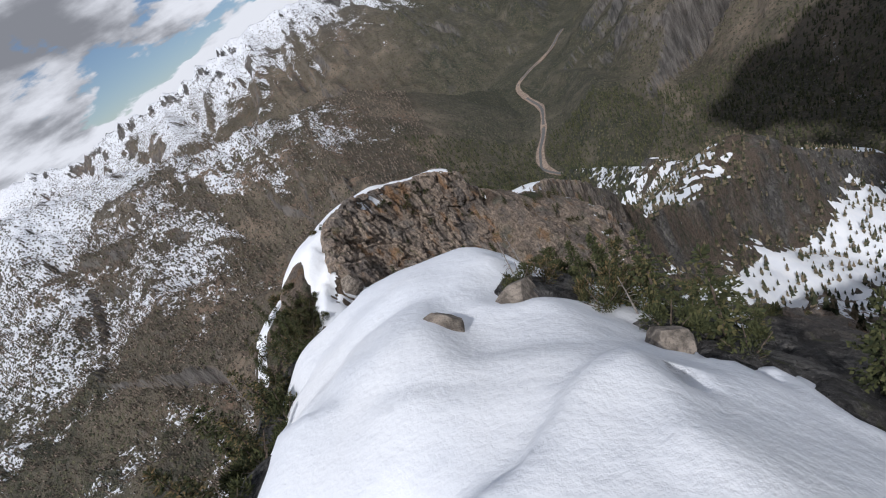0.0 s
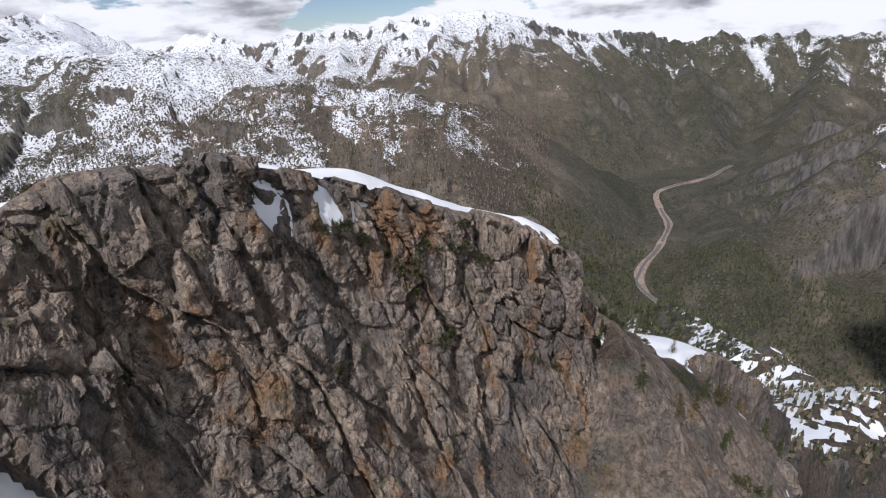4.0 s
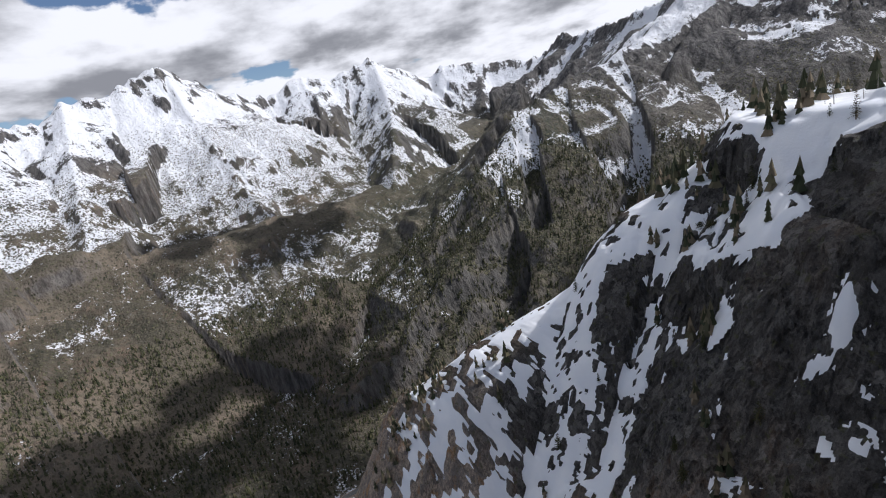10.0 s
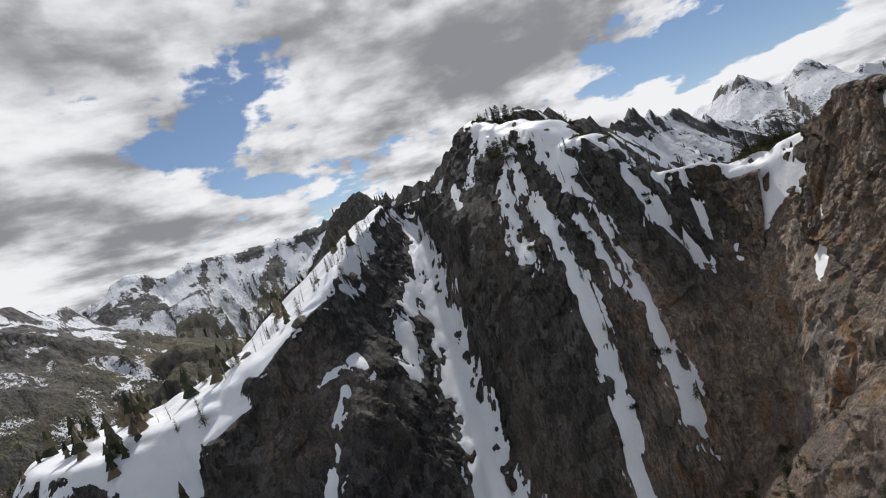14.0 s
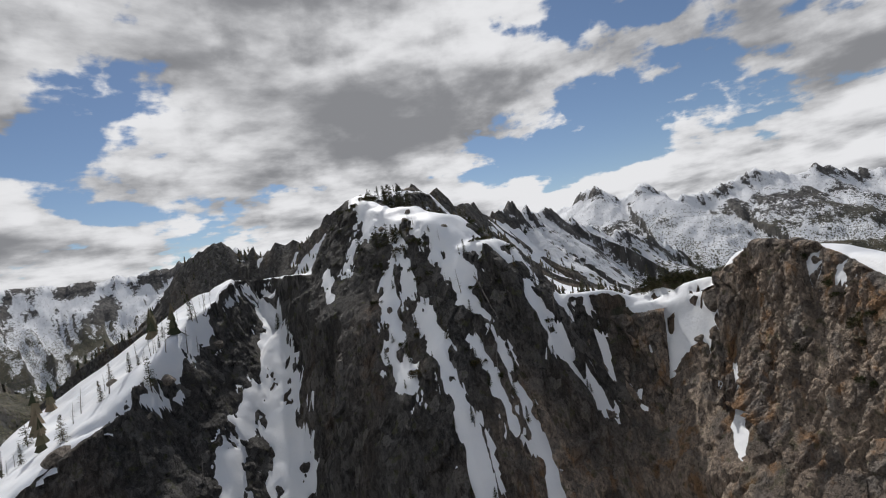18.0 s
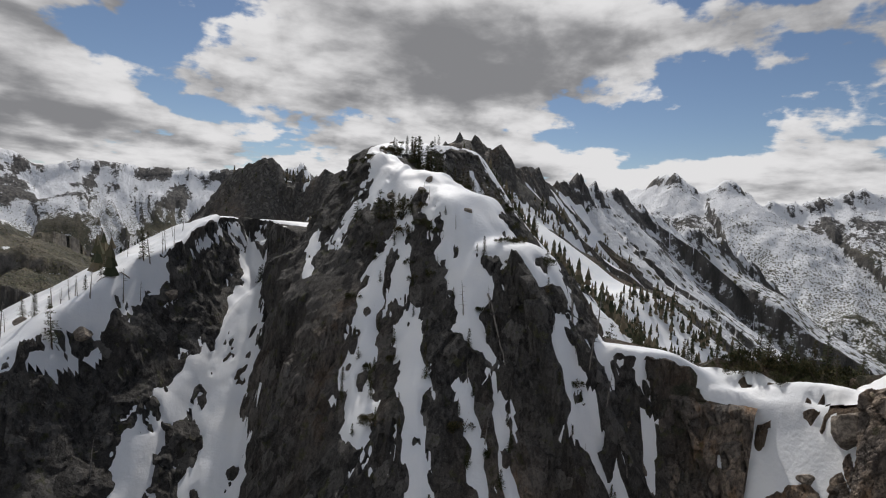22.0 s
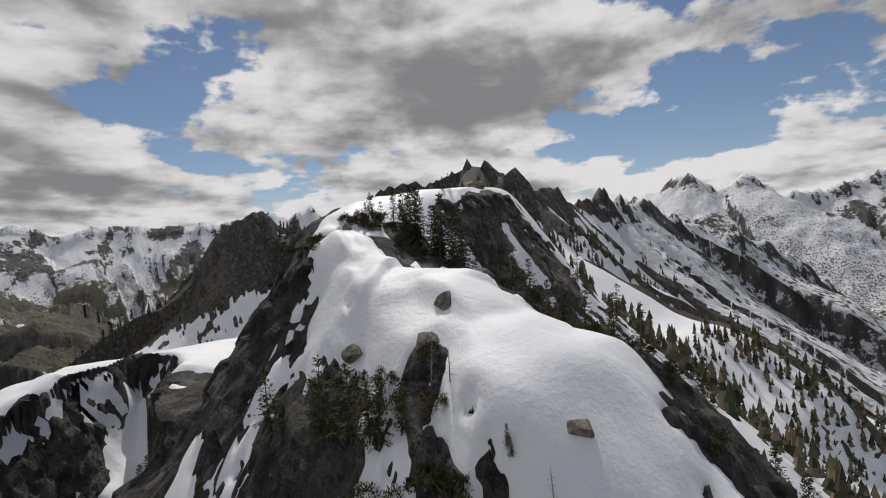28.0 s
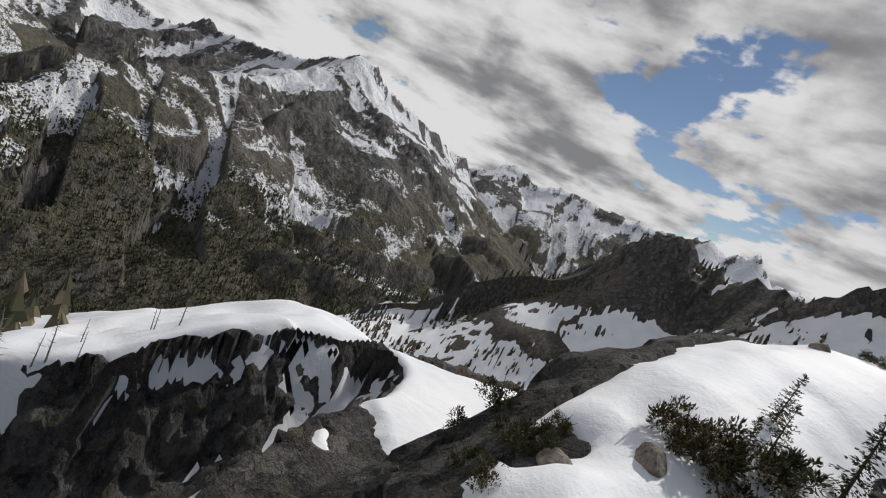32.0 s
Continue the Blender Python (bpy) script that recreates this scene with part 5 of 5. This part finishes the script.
# the spur's snow shelf
plant(FIRS, [(44.5, -32.3, 6.4), (50.4, -28.1, 4.1), (57.8, -16.6, 6.4), (62, -30, 4), (76, -28, 5), (88, -30, 5), (97, -34, 5.5), (112, -30, 6), (72, -14, 4.5)], rng)
plant(SNAGS, [(43.4, -32.4, 6.2), (40.5, -34.4, 5), (33.9, -40.4, 4), (38.8, -35.8, 3.2), (49.5, -29.2, 4.2), (48.2, -25.8, 6), (53, -23.1, 5.1), (53.5, -8.3, 5.6), (45.4, -28, 3.6),
              (36, -44, 4), (58, -24, 5), (64, -20, 6), (68, -26, 5), (80, -22, 6), (84, -18, 5), (92, -24, 6)], rng)
# the crest south of the dome
plant(FIRS, [(-4.5, -21.4, 3.0), (-5.5, -20, 3.6), (-7, -17, 5.4), (-8, -18.5, 5.4), (-9.5, -21, 5.6), (-9, -14, 6), (-8.8, -17, 6.6), (-10, -19.5, 7.6), (-12, -22.5, 7), (-9.5, -11.5, 5.4),
             (-9, -13, 7), (-11.5, -16, 8), (-13, -19, 7), (-10, -24.5, 4.6), (-12, -13, 7), (-14, -15, 7.5), (-15, -22, 6.5), (-9, -10, 5.5), (-6, -23, 3.0), (-13.5, -26, 6)], rng)
plant(FIRS, [(-33.9, -43.5, 3.3), (-31.9, -42.8, 2.8), (18.6, -43.7, 4), (19.5, -42.5, 4.6), (-7.3, -26.2, 2.7), (-17, -12, 6), (-20, -16, 7), (-18, -6, 6), (-22, -9, 7), (-16, -2, 5), (-20, 3, 6), (-24, 0, 7), (-19, 10, 5.5), (-23, 14, 6.5), (-17, 18, 5)], rng)
plant(SHRUBS, [(-3, -22.5, 2.6), (-5, -15.2, 2.4), (-6, -13, 2.2), (2.8, -20, 2.0), (4, -25, 2.2), (5.2, -28, 2.2), (-20, -43, 1.6), (-9, -11, 2.0)], rng)
# behind the saddle and down the west side
plant(FIRS, [(-21, 41, 4), (-23, 45, 4.5), (-22.5, 48, 5), (-24.5, 50, 5.5), (-22, 52, 4.6), (-24, 54, 5.2), (-22.5, 57, 4.6), (-25, 58, 6), (-20.5, 60, 4), (-23, 62, 5), (-30, 46, 6), (-31, 53, 6.4), (-20, 34, 4.5), (-24, 31, 5.5), (-29, 38, 5), (-33, 60, 6), (-30, 66, 5.5)], rng)
plant(SHRUBS, [(-21, 46.5, 2.4), (-21, 50, 2.6), (-21.5, 54.5, 2.4), (-20, 57.5, 2.0), (-24, 47, 2.6), (-19.5, 61, 2.4), (-23, 66, 2.2), (-19, 38, 2.2)], rng)
plant(SHRUBS, [(-21, 52, 3.4), (-22.5, 55, 4.0), (-24, 58, 4.4), (-21, 58, 3.4), (-24, 53, 4.0), (-26, 56, 4.4), (-22, 61, 3.8), (-25, 62, 4.2), (-20, 49, 3.0), (-27, 60, 4.0), (-19.5, 55, 2.8), (-23, 49, 3.6)], rng)
# ledges of the knob's cliff
plant(SHRUBS, [(7.3, 88.3, 1.5, -28.0), (6.9, 87.4, 2.0, -29.9), (3.4, 83.7, 2.4, -30.0), (4.4, 84.6, 1.6, -28.6), (-1.0, 80.9, 1.7, -25.4), (0.6, 82.0, 1.2, -26.6), (17.1, 94.0, 1.2, -33.0), (20.4, 95.2, 1.5, -35.4), (9.0, 88.2, 1.4, -31.2), (1.4, 83.0, 1.1, -28.2), (12.5, 91.2, 1.0, -32.4)], rng)
# the narrow crest
plant(SHRUBS, [(-3.5, -21.9, 2.6), (-5.0, -22.4, 2.8), (-6.9, -22.9, 2.6), (-4.4, -20.6, 2.2), (3.5, -21.4, 1.6), (3.8, -17.4, 1.5), (2.4, -20.0, 1.8), (4.6, -19.2, 1.5), (1.6, -22, 1.2)], rng)
# the dome's west flank
plant(FIRS, [(-9.5, 2, 3.6), (-10.5, -1, 4.4), (-11, 4.5, 4.6), (-9.6, -4.5, 3.6), (-12.5, 1, 5), (-10.5, 7.5, 4.2), (-9.4, 10.5, 3.6), (-12, -5, 5), (-13, 6, 5)], rng)
plant(SHRUBS, [(-8.8, 0.5, 2.2), (-9.4, 5.5, 2.4), (-9, -2.5, 2.2), (-11, 9.5, 2.4), (-8.6, 13, 2.2), (-7, 16.5, 2.2)], rng)
# bushes at the dome's north end
plant(SHRUBS, [(-1.2, 21.4, 1.6), (0.2, 21.0, 1.5), (1.2, 20.7, 1.3), (-2.2, 22.0, 1.8), (-0.4, 22.4, 1.4), (2.6, 24.6, 1.2), (-4.6, 20.5, 1.8)], rng)
# small firs and dead trunks beside the snow lines of the face and on the shelf
beside = []
for line, side in [(TONGUES[k], q) for k in (1, 2, 3, 7, 8, 9) for q in (-1, 1)]:
    for (x0, y0, w0), (x1, y1, w1) in zip(line, line[1:]):
        run = math.hypot(x1 - x0, y1 - y0)
        for k in range(int(run / 3.2 + rng.random())):
            q = rng.random()
            off = side * (w0 + (w1 - w0) * q) * rng.uniform(0.75, 1.3)
            beside.append((x0 + (x1 - x0) * q - (y1 - y0) / run * off, y0 + (y1 - y0) * q + (x1 - x0) / run * off, rng.uniform(1.1, 3.0)))
plant(FIRS[:3] * 2 + SNAGS[:2] + SHRUBS[:1], beside, rng)
for (x0, y0), (x1, y1), n, hi in (((36, -40), (62, -16), 16, 4.5), ((60, -22), (104, -16), 16, 5)):
    plant(FIRS[:2] + SNAGS, [(x0 + (x1 - x0) * q + rng.uniform(-2, 5), y0 + (y1 - y0) * q + rng.uniform(-5, 2), rng.uniform(0.5, 1) * hi) for q in (rng.random() for _ in range(n))], rng)
# strewn over the rest of the near slopes
strewn = []
for x0, x1, y0, y1, n, hi in ((-60, -14, -40, 30, 28, 7), (-70, -24, 30, 110, 20, 7), (22, 110, 85, 170, 45, 6), (95, 170, -45, 40, 24, 7), (20, 60, 20, 70, 10, 4), (16, 66, 60, 112, 56, 3.6)):
    for _ in range(n):
        px, py, ph = rng.uniform(x0, x1), rng.uniform(y0, y1), rng.uniform(0.45, 1) * hi
        i, j = np.searchsorted(GX, px), np.searchsorted(GY, py)
        if crest[i, j] > 11 and dome[i, j] > 13:
            strewn.append((px, py, ph))
plant(FIRS + SHRUBS[:1], strewn, rng)



def fallen_log(a, b, radius, seed):
    """A dead trunk lying on the slope, with stubs of branches."""
    r = random.Random(seed)
    pts = []
    for k in range(9):
        x, y = a[0] + (b[0] - a[0]) * k / 8, a[1] + (b[1] - a[1]) * k / 8
        pts.append(Vector((x, y, level(x, y, TOPSHEET) + 0.12 + r.uniform(-0.04, 0.04))))
    top = new("fallen_log")
    tagged(top, "bare grey fallen tree trunk lying down the snowy face", "log")
    bm = bmesh.new()
    tube(bm, pts, [radius * (1 - 0.07 * k) for k in range(9)], 7)
    part("trunk", bm, DEADWOOD, top)
    for k in (2, 4, 5, 7):
        bm = bmesh.new()
        tip = pts[k] + Vector((r.uniform(-0.4, 0.4), r.uniform(-0.4, 0.4), r.uniform(0.3, 0.6)))
        tube(bm, [pts[k], pts[k].lerp(tip, 0.5), tip], [0.05, 0.035, 0.012], 4)
        part("branch", bm, DEADWOOD, top)


fallen_log((6.4, 24.5), (8.6, 31), 0.16, 4)
fallen_log((47, -29), (52, -27), 0.13, 5)
fallen_log((-20, 44), (-23.5, 46), 0.12, 6)
# ---------------------------------------------------------------- rocks
stone = boulder((1.35, 1.15, 1.0), 3, "boulder", "weathered brown boulder bedded in the snow dome")
stone.matrix_basis = pose(0.1, -0.1, -0.72, 8, 5, 40)
block = boulder((3.4, 2.6, 2.6), 8, "boulder", "large grey-brown block in the snow of the saddle")
block.matrix_basis = pose(-14, 63.5, level(-14, 63.5, TOPSHEET) - 0.3, 0, 10, 25)
for x, y, s, k, text in ((9.2, 92.4, 0.55, 5, "pale stone on the snowy rim of the cliff"), (-15.8, -41.6, 0.7, 6, "small dark stone on the snow"),
                         (-12, 60, 0.9, 10, "grey stone below the snowy saddle"), (1.5, 13.5, 0.9, 12, "flat grey rock showing through the snow"), (3.4, 1.9, 1.1, 13, "grey rock beside stunted firs on the dome"),
                         (6.5, -3.5, 1.0, 14, "brown rock at the edge of the snow dome"), (-1.5, -20.5, 0.8, 15, "weathered grey rock beside the firs on the crest"), (1.8, -19.2, 0.7, 16, "weathered grey rock on the narrow crest"), (-8.6, -6, 1.8, 17, "lichen-covered slab at the snow's edge"),
                         (-44.5, -49, 2.4, 18, "dark outcrop on top of the snowy hump"), (73, -10, 2.2, 19, "dark rock at the lip of the snow shelf"), (40, -31, 1.4, 20, "dark rock at the edge of the shelf"), (54, -20, 1.6, 21, "dark rock in the snow of the shelf"), (62, -28, 1.2, 22, "dark rock in the snow of the shelf"), (86, -24, 1.6, 23, "dark rock in the snow of the shelf")):
    ob = boulder((s * 1.2, s, s * 0.8), k, "stone", text, "stone")
    ob.matrix_basis = pose(x, y, level(x, y, TOPSHEET) - 0.05, 5, 5, 30 * k)


# ---------------------------------------------------------------- forest, road, cloud
def forest(name, xs, ys, zs, hs, material, tiers, sides, label, seed):
    """Many small trees, each a stack of ragged cones, as one mesh."""
    r = np.random.RandomState(seed)
    n = len(xs)
    verts, faces = [], []
    ring = np.arange(sides) / sides * 2 * math.pi
    per = tiers * (sides + 1)
    V = np.zeros((n, per, 3))
    turn = r.rand(n) * 6.28
    for t in range(tiers):
        lo, up = t / tiers * 0.85 + 0.04, min(1.0, (t + 1.7) / tiers * 0.85 + 0.12)
        wide = 0.19 * (1 - 0.75 * t / tiers)
        rad = wide * hs[:, None] * (0.65 + 0.5 * r.rand(n, sides)) * np.where(np.arange(sides) % 2, 0.55, 1.15)[None, :]
        a = ring[None, :] + turn[:, None] + t
        o = t * (sides + 1)
        V[:, o:o + sides, 0] = xs[:, None] + rad * np.cos(a)
        V[:, o:o + sides, 1] = ys[:, None] + rad * np.sin(a)
        V[:, o:o + sides, 2] = zs[:, None] + hs[:, None] * (lo + 0.06 * r.rand(n, sides))
        V[:, o + sides] = np.stack([xs, ys, zs + hs * up], -1)
    tri = []
    for t in range(tiers):
        o = t * (sides + 1)
        tri += [(o + i, o + (i + 1) % sides, o + sides) for i in range(sides)]
    F = (np.arange(n)[:, None, None] * per + np.array(tri)[None]).reshape(-1, 3)
    return tagged(mesh_object(name, V.reshape(-1, 3), F, material, False), label, "forest", kind="stuff")


R = np.random.RandomState(4)


def near_sites(n, keep):
    x, y = R.uniform(-428, 428, n * 5), R.uniform(-470, 460, n * 5)
    i, j = np.clip(np.searchsorted(GX, x), 0, len(GX) - 1), np.clip(np.searchsorted(GY, y), 0, len(GY) - 1)
    z, st = TOPSHEET[i, j], broad_slope[i, j]
    clump = fbm(x / 28, y / 28, 3, 141)
    ok = keep(x, y, z, st, clump) & (crest[i, j] > 14) & (np.hypot(x - 10, y - 30) > 62) & (st < 1.7 + 1.0 * (x > 100) * (y > 150))
    ok &= ~((np.abs(x - 75) < 75) & (np.abs(y + 20) < 45) & (x < 108) & (R.rand(len(x)) < 0.8))
    flown, _ = along(x, y, [(5, 40, 0), (12, 84, 0), (33, 112, 0), (61, 124, 0), (90, 115, 0)])
    k = np.where(ok & (flown > 30))[0][:n]
    return x[k], y[k], z[k] - 0.4


x, y, z = near_sites(13000, lambda x, y, z, st, c: (c > -0.15 + 0.5 * smooth(-220, 30, z) - 0.7 * (y > 110) * (x > 50) - 0.3 * smooth(-40, -80, x) * smooth(0, -60, z)) & (z < 25))
forest("forest", x, y, z, R.uniform(3.5, 10, len(x)), FOREST, 4, 7, "scattered dark firs on the slopes below the ridge", 3)


def far_sites(n, r0, r1, a0, a1):
    a, r = np.radians(R.uniform(a0, a1, n)), np.sqrt(R.uniform(r0 ** 2, r1 ** 2, n))
    x, y = 20 + r * np.sin(a), 40 + r * np.cos(a)
    ok = (np.abs(x) > 424) | (y > 464) | (y < -474)
    x, y = x[ok], y[ok]
    z = height(x, y)
    d, _ = along(x, y, [(px, py, 0) for px, py in ROAD])
    ok = (d > 22) & (z < -110 + 160 * fbm(x / 160, y / 160, 3, 151))
    return x[ok], y[ok], z[ok] - 0.8


x, y, z = far_sites(26000, 430, 1500, 5, 175)
forest("forest", x, y, z, R.uniform(8, 19, len(x)), FOREST, 3, 5, "dense dark conifer forest of the valley", 5)
x, y, z = far_sites(15000, 700, 1900, -75, 8)
forest("forest", x, y, z, R.uniform(8, 16, len(x)), FOREST_BROWN, 3, 6, "grey-brown bare forest on the hillside", 6)


def ribbon(name, width, lift, material, label, first=0, last=None):
    pts = [Vector((px, py, 0)) for px, py in ROAD[first:last]]
    fine = []
    for k in range(len(pts) - 1):
        p0, p1, p2, p3 = pts[max(k - 1, 0)], pts[k], pts[k + 1], pts[min(k + 2, len(pts) - 1)]
        for s in range(12):
            t = s / 12
            fine.append(0.5 * (2 * p1 + (p2 - p0) * t + (2 * p0 - 5 * p1 + 4 * p2 - p3) * t * t + (3 * p1 - p0 - 3 * p2 + p3) * t ** 3))
    xy = np.array([(p.x, p.y) for p in fine])
    way = np.gradient(xy, axis=0)
    way /= np.linalg.norm(way, axis=1)[:, None]
    side = np.stack([-way[:, 1], way[:, 0]], -1)
    w = width * (0.5 + 0.12 * fbm(np.arange(len(xy)) / 4.0, 0 * xy[:, 0], 3, 161))[:, None]
    left, right = xy + side * w, xy - side * w
    h = np.maximum(height(left[:, 0], left[:, 1]), height(right[:, 0], right[:, 1])) + lift
    low = h - 4
    V = np.concatenate([np.c_[left, low], np.c_[left, h], np.c_[right, h], np.c_[right, low]])
    n = len(xy)
    i = np.arange(n - 1)
    F = np.concatenate([np.stack([i + a * n, i + (a + 1) * n, i + 1 + (a + 1) * n, i + 1 + a * n], -1) for a in range(3)])
    return tagged(mesh_object(name, V, F, material, False), label, "road", kind="structure")


ribbon("pavement", 23, 1.2, GRAVEL, "pale brown gravel cut along the valley road", 7)
ribbon("pavement", 15, 1.2, GRAVEL, "gravel edge of the valley road", 0, 9)
ribbon("road", 9, 1.9, ASPHALT, "grey asphalt road along the valley floor")


def cloud(x, y, z, rx, ry, turn, seed):
    """A heap of cloud, flat below."""
    r = random.Random(seed)
    bm = bmesh.new()
    for k in range(26):
        a, d = r.uniform(0, 6.28), math.sqrt(r.random())
        s = r.uniform(0.22, 0.42) * (1.15 - 0.5 * d)
        m = Matrix.Translation((math.cos(a) * d * rx, math.sin(a) * d * ry, s * 60)) @ Matrix.Diagonal((s * rx, s * ry, s * 0.5 * min(rx, ry), 1))
        bmesh.ops.create_icosphere(bm, subdivisions=3, radius=1, matrix=m)
    for v in bm.verts:
        v.co += v.normal * 30 * noise.fractal(v.co / 90 + Vector((seed, 0, 0)), 1.0, 2.0, 3)
        v.co.z = max(v.co.z, -10)
    me = bpy.data.meshes.new("cloud")
    bm.to_mesh(me)
    bm.free()
    me.polygons.foreach_set("use_smooth", [True] * len(me.polygons))
    me.materials.append(CLOUD)
    ob = tagged(new("cloud", me), "white heaped cloud over the valley", "cloud", "clouds over the valley", "structure")
    ob.matrix_basis = pose(x, y, z, 0, 0, turn)
    return ob


def cloud_material():
    m = Nodes("cloud")
    return m.done(m.mix(m.noise(m.pos, 0.01, 4, 0.6), (0.86, 0.87, 0.89), (0.93, 0.93, 0.93)), 1.0)


CLOUD = cloud_material()


def shade(x, y, z, high, *rest):
    """A cloud high above, whose shadow falls at a place."""
    t = (high - z) / to_sun.z
    return cloud(x + to_sun.x * t, y + to_sun.y * t, high, *rest)


shade(960, 640, -640, 950, 420, 350, 20, 1)
shade(1080, 120, -640, 950, 300, 300, 0, 3)
shade(1950, -130, -430, 1100, 380, 230, 60, 2)
